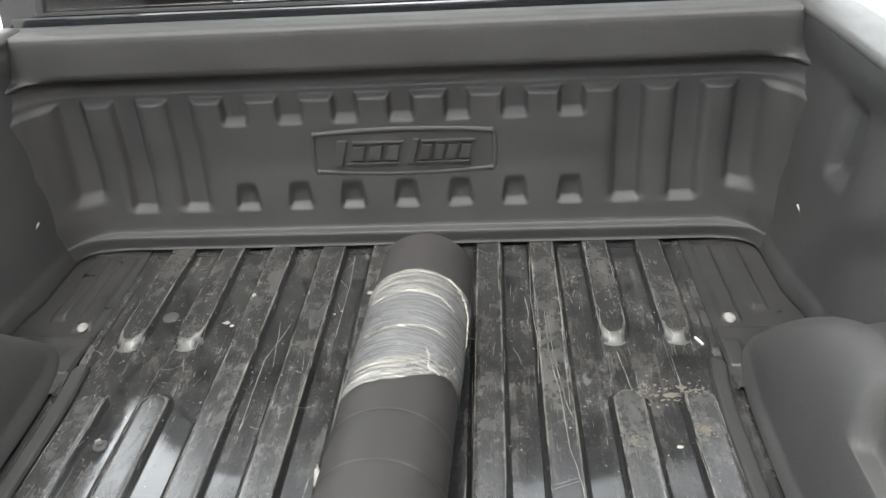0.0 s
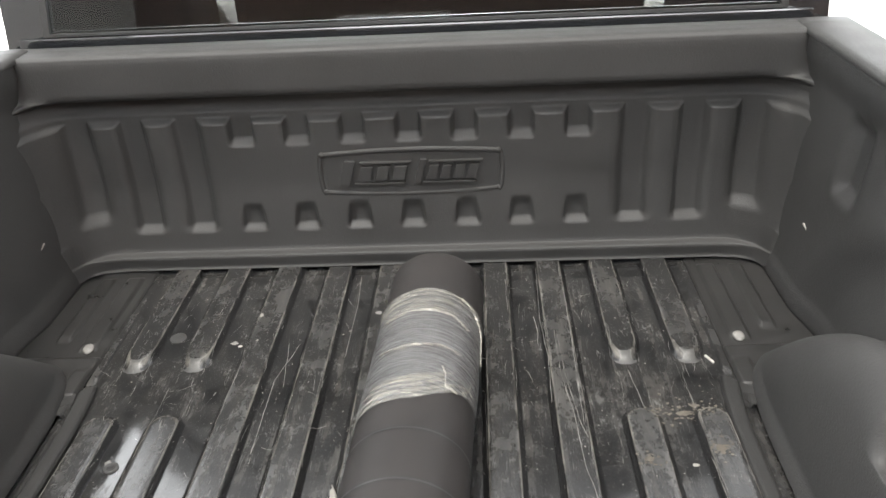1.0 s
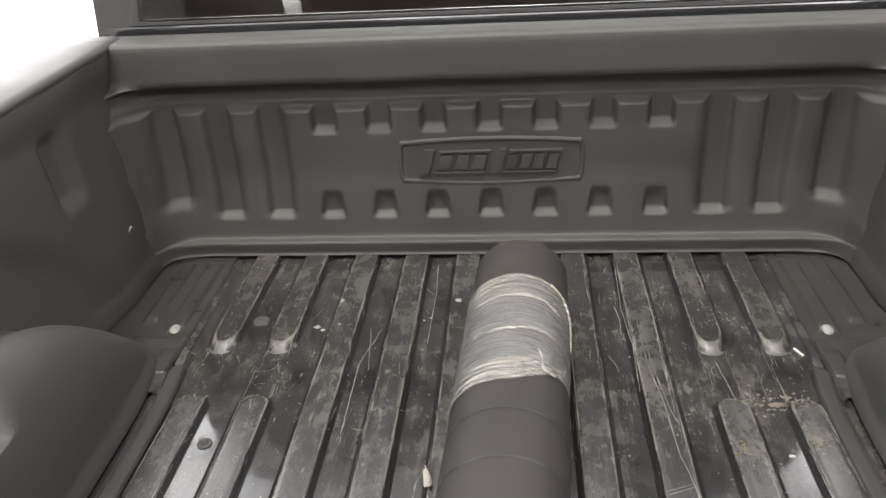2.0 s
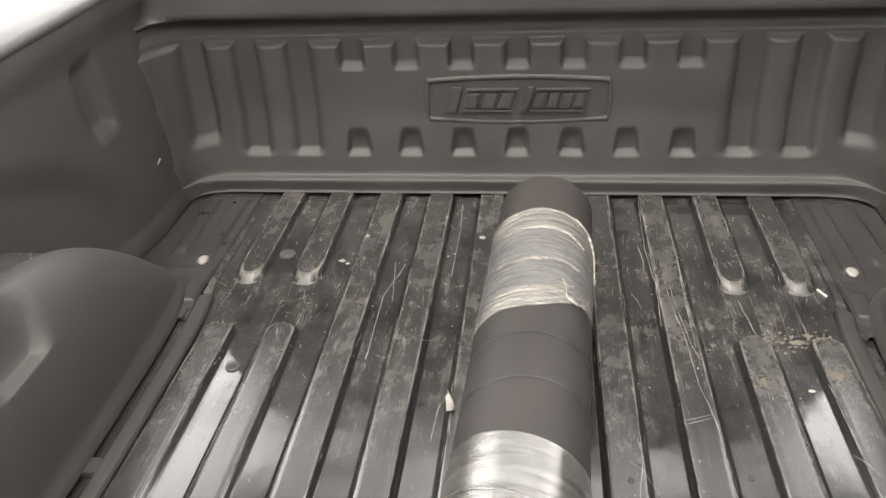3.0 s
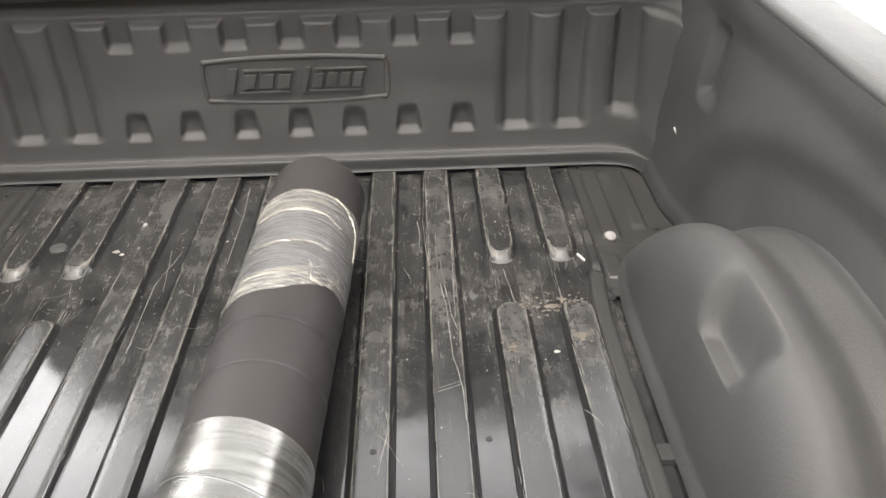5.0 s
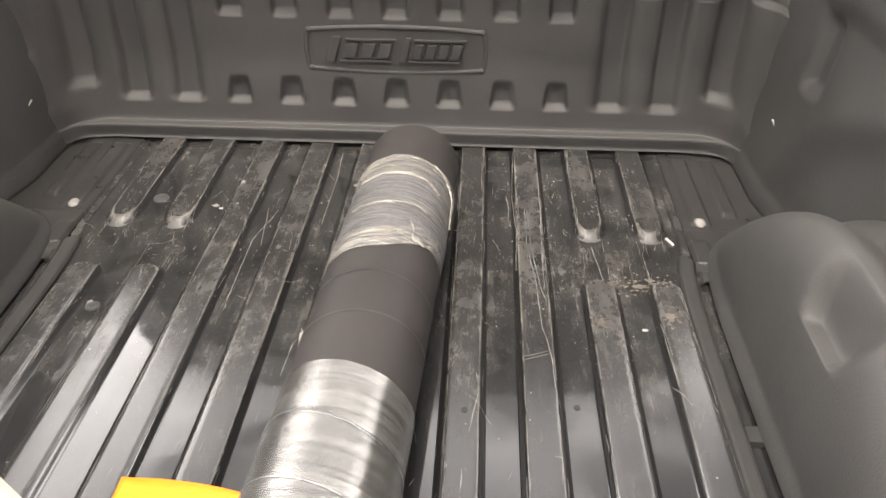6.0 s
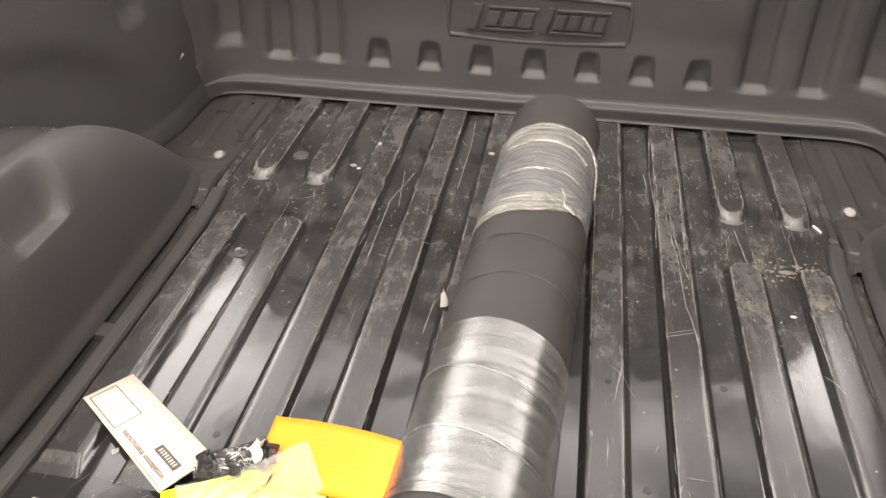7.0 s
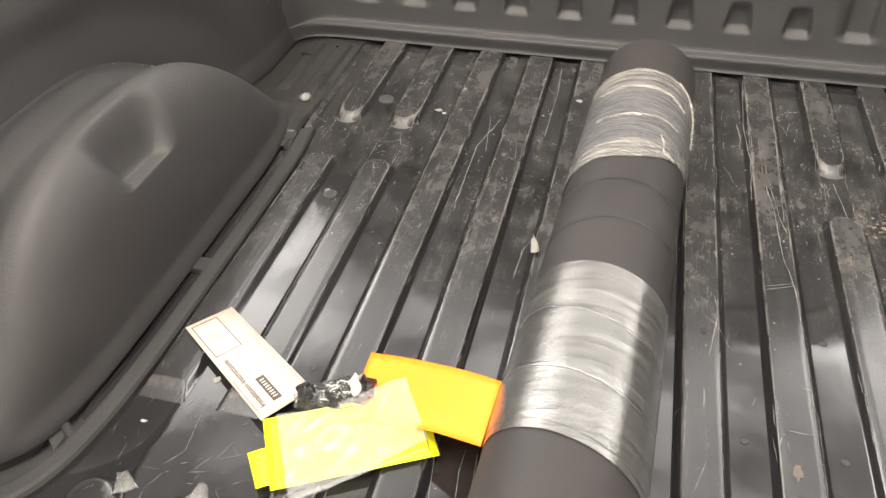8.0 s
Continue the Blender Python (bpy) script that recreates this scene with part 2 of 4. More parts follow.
CLEAR = clear_film("clear_plastic_film", 0.13, 1.30)
CLEAR_THIN = clear_film("thin_clear_film", 0.03, 1.36)
CLEAR_EDGE = clear_film("milky_plastic_film", 0.10, 1.2)
# milky white, for highlights drawn on the pouch
FILM_GLINT = clear_film("highlight_film", 0.42, 1.4)
CLEAR_SCRAP = clear_film("milky_film_scrap", 0.08, 1.2)
BLACK_PART = surface("black_moulded_plastic", (0.010, 0.010, 0.011), (0.02, 0.02, 0.02), 0.36)
WHITE_BIT = surface("white_plastic_scrap", (0.38, 0.37, 0.34), (0.50, 0.485, 0.45), 0.4, 40.0)
GRIT = surface("pale_grit_grains", (0.17, 0.162, 0.147), (0.29, 0.275, 0.25), 0.7, 60.0)
SCRATCH = surface("scratched_plastic", (0.07, 0.067, 0.063), (0.21, 0.202, 0.19), 0.6, 60.0, 500.0)
DIRT = surface("dried_mud", (0.060, 0.052, 0.042), (0.12, 0.105, 0.085), 0.85, 60.0, 500.0, 0.6, 0.001)
TYRE = surface("tyre_rubber", (0.02, 0.02, 0.02), (0.03, 0.03, 0.03), 0.8)
STEEL = surface("grey_steel", (0.35, 0.35, 0.35), (0.5, 0.5, 0.5), 0.35, metallic=1.0)
CONCRETE = surface("pale_concrete", (0.50, 0.49, 0.46), (0.62, 0.60, 0.57), 0.85, 0.8, 60.0, 0.3, 0.003)
BRICK = surface("brown_brick", (0.14, 0.10, 0.08), (0.22, 0.16, 0.13), 0.85, 2.0, 40.0, 0.4, 0.004)
WHITE_PAINT = surface("white_painted_panel", (0.72, 0.71, 0.69), (0.80, 0.79, 0.77), 0.5, 3.0, 200.0, 0.05, 0.0004)
RENDERED = surface("pale_render", (0.55, 0.54, 0.52), (0.64, 0.63, 0.61), 0.85, 0.7, 50.0, 0.3, 0.003)


# ---- building blocks ----
def smooth(e0, e1, v):
    t = min(max((v - e0) / (e1 - e0), 0.0), 1.0)
    return t * t * (3 - 2 * t)


def part(name, mesh, material, parent=None, label="", soft=False):
    """Links a bmesh or mesh as one object, under its thing or part where given."""
    if isinstance(mesh, bmesh.types.BMesh):
        bm, mesh = mesh, bpy.data.meshes.new(name)
        bm.to_mesh(mesh)
        bm.free()
    if material:
        mesh.materials.clear()
        mesh.materials.append(material)
    if soft:
        mesh.polygons.foreach_set("use_smooth", [True] * len(mesh.polygons))
    ob = new(name, mesh)
    ob.parent = parent
    return tagged(ob, label)


def thing(name, label, category, m=None, group="", kind=""):
    ob = new(name)
    ob.empty_display_size = 0.05
    if m:
        ob.matrix_world = m
    return tagged(ob, label, category, group, kind)


def sheet(name, us, vs, place, close=False):
    """A mesh over the grid us x vs, each point from place(u, v)."""
    verts = [place(u, v) for v in vs for u in us]
    w = len(us)
    faces = [(j * w + i, j * w + i + 1, (j + 1) * w + i + 1, (j + 1) * w + i) for j in range(len(vs) - 1) for i in range(w - 1)]
    mesh = bpy.data.meshes.new(name)
    mesh.from_pydata(verts, [], faces)
    mesh.update()
    return mesh


def thick(ob, t, offset=1.0):
    s = ob.modifiers.new("thickness", "SOLIDIFY")
    s.thickness, s.offset = t, offset
    return ob


def block(size, at=(0, 0, 0), bevel=0.0, m=None):
    bm = bmesh.new()
    bmesh.ops.create_cube(bm, size=1.0)
    bmesh.ops.scale(bm, vec=size, verts=bm.verts)
    if bevel:
        bmesh.ops.bevel(bm, geom=bm.edges[:], offset=bevel, segments=2, affect="EDGES", profile=0.6)
    if m:
        bmesh.ops.transform(bm, matrix=m, verts=bm.verts)
    bmesh.ops.translate(bm, vec=at, verts=bm.verts)
    return bm


def steps(a, b, d):
    n = max(1, round((b - a) / d))
    return [a + (b - a) * i / n for i in range(n + 1)]


# ---- ground ----
GROUND = -0.84
ground = part("ground", sheet("ground", steps(-400, 400, 20), steps(-400, 400, 20), lambda x, y: (x, y, GROUND)), CONCRETE)
tagged(ground, "pale concrete ground in bright daylight", "ground", kind="structure")

# ---- house behind, which the rear window and the body strip mirror ----
house = thing("house", "brown brick house with pale doors and windows behind the truck", "house")
# this height is chosen to keep low rear sky off the bed's front wall
part("wall", block((16.0, 0.3, 6.2), (-1.0, -9.0, GROUND + 3.1), 0.01), BRICK, house)
part("roof", block((16.8, 1.2, 0.18), (-1.0, -8.9, GROUND + 6.3), 0.02), TRIM, house)
part("garage_door", block((1.76, 0.08, 2.4), (-1.12, -8.82, GROUND + 1.2), 0.01), WHITE_PAINT, house)
for x, w in ((0.45, 0.70), (1.42, 0.55)):
    pane_frame = part("window", block((w + 0.12, 0.08, 1.9), (x, -8.82, GROUND + 1.35), 0.01), TRIM, house)
    part("blind", block((w, 0.02, 1.78), (x, -8.775, GROUND + 1.35), 0.0), WHITE_PAINT, pane_frame)

# ---- unseen houses added on both sides to hold back low side light ----
def light_blocker(x0, x1, y0, y1, tall, facing, label):
    """An unseen house added to block side light: walls and a gabled roof."""
    home = thing("house", label, "house", group="houses beside the drive")
    part("wall", block((x1 - x0, y1 - y0, tall), ((x0 + x1) / 2, (y0 + y1) / 2, GROUND + tall / 2), 0.02), facing, home)
    bm = bmesh.new()
    ends = [[bm.verts.new((x, y, GROUND + z)) for x, z in ((x0 - 0.2, tall - 0.05), (x1 + 0.2, tall - 0.05), ((x0 + x1) / 2, tall + 1.8))] for y in (y0 - 0.2, y1 + 0.1)]
    bm.faces.new(ends[0])
    bm.faces.new(list(reversed(ends[1])))
    for k in range(3):
        bm.faces.new((ends[0][k], ends[1][k], ends[1][(k + 1) % 3], ends[0][(k + 1) % 3]))
    bmesh.ops.recalc_face_normals(bm, faces=bm.faces[:])
    part("roof", bm, TRIM, home)


light_blocker(-10.0, -5.0, -8.5, 1.6, 7.2, RENDERED, "unseen pale house added beside the drive to block side light")
light_blocker(4.6, 9.6, -8.5, 1.6, 7.0, BRICK, "unseen brown brick house added to block and dim side light")

# ---- bed floor ----
RIB_PITCH, RIB_FLAT, RIB_SLOPE, RIB_H, FLOOR_MID = 0.1237, 0.0243, 0.0150, 0.0118, 0.004
RIBS = [FLOOR_MID + s * (0.0618 + RIB_PITCH * k) for k in range(5) for s in (-1, 1)]


def rib_top(d):
    t = min(max((d - RIB_FLAT) / RIB_SLOPE, 0.0), 1.0)
    return 1.0 - 0.85 * t * t * (3 - 2 * t) - 0.15 * t


def sag(x, y):
    return -0.0085 + 0.0012 * math.sin(7 * x + 1.3) * math.sin(3.1 * y)


def ramp_up(a, b, v):
    return min(max((v - a) / (b - a), 0.0), 1.0)


def rib_end(d, y, start):
    """A rib that starts with a long rounded nose."""
    return rib_top(0.006 + math.hypot(max(0.0, d - 0.006), 0.40 * max(0.0, start - y)))


def rib_height(c, x, y):
    """Height of the rib at c over the sheet: the outer two pairs stop short beside the wheel housings."""
    d, out = abs(x - c), abs(c - FLOOR_MID)
    if out < 0.4:
        h = rib_top(d) * smooth(-0.115, -0.10, y)
    elif out < 0.6:
        mid = min(rib_top(math.hypot(d, max(0.0, y - 1.070))), ramp_up(0.442, 0.479, y))
        h = max(mid, rib_end(d, y, 1.314), rib_top(math.hypot(d, max(0.0, y - 0.276))))
    else:
        h = 0.32 * (1 - smooth(0.006, 0.013, d)) * smooth(1.19, 1.23, y)
    return h


# the last pair are the low beads along the sheet's edges
ALL_RIBS = RIBS + [-0.625, 0.625]


def floor_z(x, y):
    return sag(x, y) + RIB_H * max([rib_height(c, x, y) for c in ALL_RIBS if abs(x - c) < 0.06], default=0.0)


bed_floor = thing("bed_floor_liner", "scuffed glossy black plastic bed floor liner with lengthways ribs", "bed liner")
part("floor_panel", sheet("floor_panel", steps(-0.645, 0.645, 0.015), steps(-0.12, 1.63, 0.03), lambda x, y: (x, y, sag(x, y))), FLOOR, bed_floor, soft=True)
dense = steps(-0.12, 0.22, 0.05) + steps(0.235, 0.33, 0.004) + steps(0.35, 0.43, 0.02) + steps(0.438, 0.486, 0.003) + steps(0.50, 0.53, 0.015) + steps(0.55, 1.04, 0.03) + steps(1.05, 1.12, 0.005) + steps(1.14, 1.21, 0.02) + steps(1.222, 1.355, 0.004) + steps(1.36, 1.625, 0.03)
for c in ALL_RIBS:
    xs = [c + RIB_FLAT * k / 3 for k in range(-3, 4)] + [c + s * (RIB_FLAT + RIB_SLOPE * (k / 7)) for s in (-1, 1) for k in range(1, 9)]
    if abs(c) > 0.6:
        xs = [c + 0.0025 * k for k in range(-6, 7)]
    front_only = [y for y in dense if y > 1.17]
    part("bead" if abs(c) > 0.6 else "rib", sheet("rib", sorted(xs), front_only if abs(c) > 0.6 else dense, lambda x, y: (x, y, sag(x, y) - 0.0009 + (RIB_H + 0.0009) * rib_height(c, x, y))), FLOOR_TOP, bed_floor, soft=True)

# ---- front wall of the bed ----
GROOVE_PITCH, GROOVE_HALF, RAISE = 0.1272, 0.0215, 0.019


def groove(x, z):
    """1 in a groove of the front wall, 0 on its raised face."""
    k = round(x / GROOVE_PITCH)
    if abs(k) > 5:
        k = 6 if x > 0 else -6
    d = abs(x - k * GROOVE_PITCH)
    foot = 0.088 if abs(k) < 6 else 0.122
    half = GROOVE_HALF - (0.007 * smooth(foot, foot + 0.07, z) if abs(k) <= 3 and z < 0.2 else 0.0)
    across = 1.0 - smooth(half - 0.001, half + (0.012 if abs(k) <= 3 else 0.020), d)
    if abs(k) <= 3:
        along = max(0.8 * smooth(foot - 0.002, foot + 0.018, z) * (1 - smooth(0.130, 0.164, z)), smooth(0.296, 0.320, z))
    else:
        along = smooth(foot - 0.002, foot + 0.020, z)
    return max(across * along, smooth(0.353, 0.368, z))


def front_wall(x, v):
    """v runs up the wall: 0 to 1 over the foot, 1 to 2 over the panel, 2 to 3 over the overhanging top."""
    foot = [(1.6290, 0.0032), (1.6225, 0.0040), (1.6222, 0.0055), (1.6265, 0.0085), (1.6235, 0.034), (1.6255, 0.0385), (1.6305, 0.0402), (1.639, 0.0412), (1.6455, 0.0435), (1.6485, 0.050), (1.651, 0.064), (1.653, 0.080)]
    top = [(1.704, 0.412), (1.682, 0.417), (1.656, 0.424), (1.6495, 0.431), (1.6505, 0.470), (1.6515, 0.508), (1.654, 0.518), (1.661, 0.5235), (1.74, 0.525)]
    if v < 1 or v > 2:
        pts, f = (foot, v) if v < 1 else (top, v - 2)
        f *= len(pts) - 1
        i = min(int(f), len(pts) - 2)
        y, z = (a + (b - a) * (f - i) for a, b in zip(pts[i], pts[i + 1]))
    else:
        z = 0.080 + (v - 1) * (0.412 - 0.080)
        y = 1.669 - 0.020 * max(0.0, (0.20 - z) / 0.15) + RAISE * groove(x, z) + 0.016 * smooth(0.376, 0.394, z)
    # the wall sweeps round into the side liners
    r = 0.12
    over = abs(x) - (0.814 + 0.115 * min(z, 0.42) - r)
    if over > 0 and v < 1:
        y += 0.7 * (1.653 - y) * smooth(0.02, 0.11, over)
    if over > 0:
        y -= (r - math.sqrt(max(r * r - min(over, r) ** 2, 0.0))) * (1 - smooth(2.05, 2.45, v))
    return (x, y, z)


wall_x = sorted({round(v, 4) for v in steps(-0.885, 0.885, 0.015) + [s * (k * GROOVE_PITCH + e * (GROOVE_HALF + 0.010 * j / 3)) for k in range(7) for s in (-1, 1) for e in (-1, 1) for j in range(4)]})
wall_v = steps(0, 1, 1 / 40) + [1 + (z - 0.080) / 0.332 for z in steps(0.083, 0.110, 0.003) + steps(0.116, 0.146, 0.01) + steps(0.148, 0.166, 0.003) + steps(0.18, 0.28, 0.02) + steps(0.292, 0.384, 0.003) + steps(0.392, 0.408, 0.008)] + steps(2, 3, 1 / 24)
front = thing("front_bed_liner", "dark grey grained plastic front bed wall with moulded grooves", "bed liner")
thick(part("wall_panel", sheet("wall_panel", wall_x, wall_v, front_wall), LINER, front, soft=True), 0.004, -1.0)


def bar_along(points, radius, flat=0.6):
    """A rounded bead through points on the front wall, as a mesh."""
    bm = bmesh.new()
    ring = []
    for i, p in enumerate(points):
        a, b = Vector(points[max(i - 1, 0)]), Vector(points[min(i + 1, len(points) - 1)])
        t = (b - a).normalized()
        side = t.cross(Vector((0, 1, 0))).normalized()
        ring.append([bm.verts.new(Vector(p) + side * radius * math.cos(q) + Vector((0, -1, 0)) * radius * flat * math.sin(q)) for q in [math.pi * k / 6 for k in range(7)]])
    for r0, r1 in zip(ring, ring[1:]):
        for k in range(6):
            bm.faces.new((r0[k], r0[k + 1], r1[k + 1], r1[k]))
    bmesh.ops.recalc_face_normals(bm, faces=bm.faces[:])
    return bm


BADGE_Y, BADGE_Z = 1.669, 0.2265


def badge_outline(a, b, n=12):
    """A rounded badge outline: bowed long sides, straight short ones."""
    pts = []
    for k in range(n + 1):
        x = -a + 2 * a * k / n
        pts.append((x, BADGE_Y, BADGE_Z + b * (0.84 + 0.16 * (1 - (x / a) ** 2))))
    return pts


badge = part("badge", block((0.400, 0.004, 0.094), (0.003, BADGE_Y + 0.0005, BADGE_Z), 0.0015), LINER, front, "moulded badge with a raised rim")
for side in (1, -1):
    rim = [(x, y, BADGE_Z + side * (z - BADGE_Z)) for x, y, z in badge_outline(0.203, 0.055)]
    part("rim", bar_along(rim, 0.0062, 0.85), LINER, badge, soft=True)
    part("rim", bar_along([(side * (0.207 + 0.004 * (1 - (k / 4) ** 2)), BADGE_Y, BADGE_Z + 0.045 * k / 4) for k in range(-4, 5)], 0.0055, 0.85), LINER, badge, soft=True)
    for end in (1, -1):
        knob = bmesh.new()
        bmesh.ops.create_uvsphere(knob, u_segments=14, v_segments=8, radius=0.0080)
        bmesh.ops.translate(knob, vec=(end * 0.203, BADGE_Y + 0.001, BADGE_Z + side * 0.0462), verts=knob.verts)
        part("rim_corner", knob, LINER, badge, soft=True)


def slanted(w, h, lean, at, depth=0.007):
    bm = block((w, depth, h), (0, 0, 0), 0.0012)
    for v in bm.verts:
        v.co.x += lean * v.co.z
    bmesh.ops.translate(bm, vec=at, verts=bm.verts)
    return bm


# plain raised bars where the badge carries a wordmark
part("bar", slanted(0.024, 0.060, 0.3, (-0.148, BADGE_Y - 0.004, BADGE_Z + 0.002), 0.012), LINER, badge)
part("bar", slanted(0.014, 0.060, 0.3, (0.022, BADGE_Y - 0.004, BADGE_Z + 0.002), 0.012), LINER, badge)
for x0, x1, blocks in ((-0.125, -0.006, 3), (0.036, 0.158, 4)):
    for dz in (0.026, -0.026):
        part("bar", slanted(x1 - x0, 0.005, 0.3, ((x0 + x1) / 2 + 0.3 * dz, BADGE_Y - 0.004, BADGE_Z + dz), 0.010), LINER, badge)
    step = (x1 - x0) / blocks
    for k in range(blocks):
        part("bar", slanted(step * 0.70, 0.034, 0.3, (x0 + step * (k + 0.5), BADGE_Y - 0.004, BADGE_Z), 0.012), LINER, badge)


# ---- side liners with wheel housings ----
WELL = dict(mid=0.745, ahead=0.520, behind=0.478, out=0.850, reach=0.202, tall=0.285, square=5.0)


def well_base(q, off=0.0):
    """The housing's outline on the floor; q from -1 at the tail to 1 at the front."""
    a = q * math.pi / 2
    c, s = max(math.cos(a), 0.0), math.sin(a)
    n = 2 / WELL["square"]
    half = WELL["ahead"] if s > 0 else WELL["behind"]
    return (WELL["out"] - (WELL["reach"] + off) * c**n, WELL["mid"] + (half + off) * math.copysign(abs(s) ** n, s))


def well_height(y):
    """The crest: a long slope ahead of the axle, a blunter end behind it."""
    d = y - WELL["mid"]
    shape = 1 - (d / WELL["ahead"]) ** 2.5 if d > 0 else 1 - (-d / (WELL["behind"] + 0.008)) ** 3
    return WELL["tall"] * max(shape, 0.0) ** (1.3 if d > 0 else 1.35)


def well_point(q, f):
    """A point of the housing; f runs from the floor up its inner face, over the crest and through a hollow to the wall."""
    bx, y = well_base(q)
    crest, tall = max(0.728, bx + 0.01), well_height(y)
    if f <= 0.72:
        a, n = f / 0.72 * math.pi / 2, 2 / 2.4
        x, z = crest - (crest - bx) * max(math.cos(a), 0.0) ** n, tall * math.sin(a) ** n
        x -= 0.010 * (1 - smooth(0.0, 0.040, z)) * smooth(0.0, 0.08, tall)
    else:
        # a rounded furrow, then a second, lower shoulder against the wall
        g = (f - 0.72) / 0.28
        x = crest + g * (max(0.880, crest) - crest)
        furrow = smooth(0.04, 0.42, g) * (1 - smooth(0.40, 0.74, g))
        z = tall - (0.022 * furrow + 0.012 * smooth(0.42, 0.70, g) - 0.030 * smooth(0.78, 1.0, g) ** 2) * smooth(0.02, 0.16, tall)
    # pressed notch in the shoulder: a level seat with an upright back
    u = smooth(0.620, 0.678, y) * (1 - smooth(0.752, 0.812, y))
    if u > 0 and x < 0.720:
        seat = 0.190
        if z > seat:
            back = smooth(0.686, 0.720, x)
            z += u * (seat - z) * (1 - back)
    return (x, y, z)


def side_wall(y, z):
    """The liner's upright wall, leaning outwards, with a raised arch over the housing and a short groove near the front."""
    x = 0.812 + 0.060 * z / 0.52
    e = math.hypot((y - 0.745) / 0.63, z / 0.375)
    x += 0.018 * (1 - smooth(0.88, 1.08, e))
    x -= 0.004 * (1 - smooth(0.030, 0.044, z)) * smooth(1.10, 1.25, y)
    x += 0.022 * smooth(1.315, 1.335, y) * (1 - smooth(1.395, 1.415, y)) * smooth(0.262, 0.295, z) * (1 - smooth(0.40, 0.44, z))
    x -= 0.020 * smooth(0.42, 0.50, z)
    return x


def side_liner(s):
    """s: 1 for one side, -1 for its mirror image."""
    side = thing("side_bed_liner", "dark grey grained plastic side bed liner with rounded wheel housing", "bed liner", group="side bed liners")
    ys, zs = steps(-0.12, 1.66, 0.0125), steps(-0.006, 0.515, 0.010)
    thick(part("wall_panel", sheet("wall_panel", ys, zs, lambda y, z: (s * side_wall(y, z), y, z)), LINER, side, soft=True), 0.004, -s * 1.0)
    lip = [(0.842, 0.515), (0.846, 0.524), (0.856, 0.528), (0.900, 0.528), (0.945, 0.526), (0.954, 0.518), (0.955, 0.495)]
    thick(part("rail_cap", sheet("rail_cap", steps(-0.12, 1.72, 0.04), lip, lambda y, p: (s * p[0], y, p[1])), LINER, side, soft=True), 0.003, -s * 1.0)
    along = [-1.0, -0.995, -0.985] + steps(-0.97, -0.32, 0.025) + steps(-0.31, 0.16, 0.008) + steps(0.18, 0.97, 0.02) + [0.985, 0.995, 1.0]
    qs = [math.copysign(math.asin(abs(v) ** (WELL["square"] / 2)) * 2 / math.pi, v) for v in along]
    fs = [k / 110 for k in range(111)]
    well = part("wheel_housing", sheet("wheel_housing", qs, fs, lambda q, f: ((p := well_point(q, f))[0] * s, p[1], p[2])), LINER, side, soft=True)
    prof = [(-0.001, 0.004), (0.001, -0.016), (0.0300, -0.016), (0.0315, 0.001), (0.0345, 0.0050), (0.039, 0.0062), (0.046, 0.0060), (0.053, 0.0058), (0.0575, 0.0040), (0.0605, -0.001), (0.061, -0.012)]
    along = [-0.98] + steps(-0.96, 0.76, 0.005)
    qf = [math.copysign(math.asin(abs(v) ** (WELL["square"] / 2)) * 2 / math.pi, v) for v in along]

    def flange_point(q, p):
        x, y = well_base(q, p[0])
        # the trough stops short of the housing's front end, and two blocks bridge it
        shut = max([smooth(1.105, 1.118, y)] + [0.75 * (1 - smooth(0.015, 0.019, abs(y - at))) for at in (0.365, 0.725)])
        return (s * x, y, p[1] + (shut * max(0.0, 0.0045 - p[1]) if p[0] < 0.031 else 0.0))
    part("flange", sheet("flange", qf, prof, flange_point), FLANGE, side, "moulded flange with a narrow dark trough")

    def shelf_point(x, y):
        """The level shelf between floor and wall ahead of the housing: two low ribs, a step and a small raised pad."""
        z = -0.0040 + 0.0075 * (1 - smooth(1.278, 1.286, y))
        for c, half, a, h in ((0.676, 0.015, 1.300, 0.0075), (0.743, 0.011, 1.335, 0.0060)):
            end = smooth(a, a + 0.030, y) * (1 - smooth(1.59, 1.605, y))
            z += h * (1 - smooth(half, half + 0.007, abs(x - c))) * end
        z += 0.003 * smooth(1.156, 1.160, y) * (1 - smooth(1.225, 1.245, y)) * (1 - smooth(0.017, 0.023, abs(x - 0.649)))
        return (s * x, y, z - 0.010 * (1 - smooth(0.632, 0.637, x)))
    shelf_y = steps(1.10, 1.145, 0.015) + steps(1.150, 1.166, 0.002) + steps(1.175, 1.215, 0.02) + steps(1.222, 1.36, 0.004) + steps(1.38, 1.58, 0.02) + steps(1.588, 1.632, 0.004)
    part("shelf", sheet("shelf", steps(0.632, 0.70, 0.0025) + steps(0.7035, 0.723, 0.006) + steps(0.725, 0.765, 0.0025) + steps(0.775, 0.86, 0.02), shelf_y, shelf_point), SHELF, side, "dark smooth plastic shelf", soft=True)
    knob = bmesh.new()
    bmesh.ops.create_uvsphere(knob, u_segments=16, v_segments=8, radius=1.0)
    bmesh.ops.transform(knob, matrix=pose(s * 0.672, 1.311, 0.001, 14, 0, 0) @ Matrix.Diagonal((0.012, 0.014, 0.004, 1)), verts=knob.verts)
    part("plug", knob, SCRATCH, side, "small pale plastic plug", soft=True)
    return side


side_liner(1)
side_liner(-1)

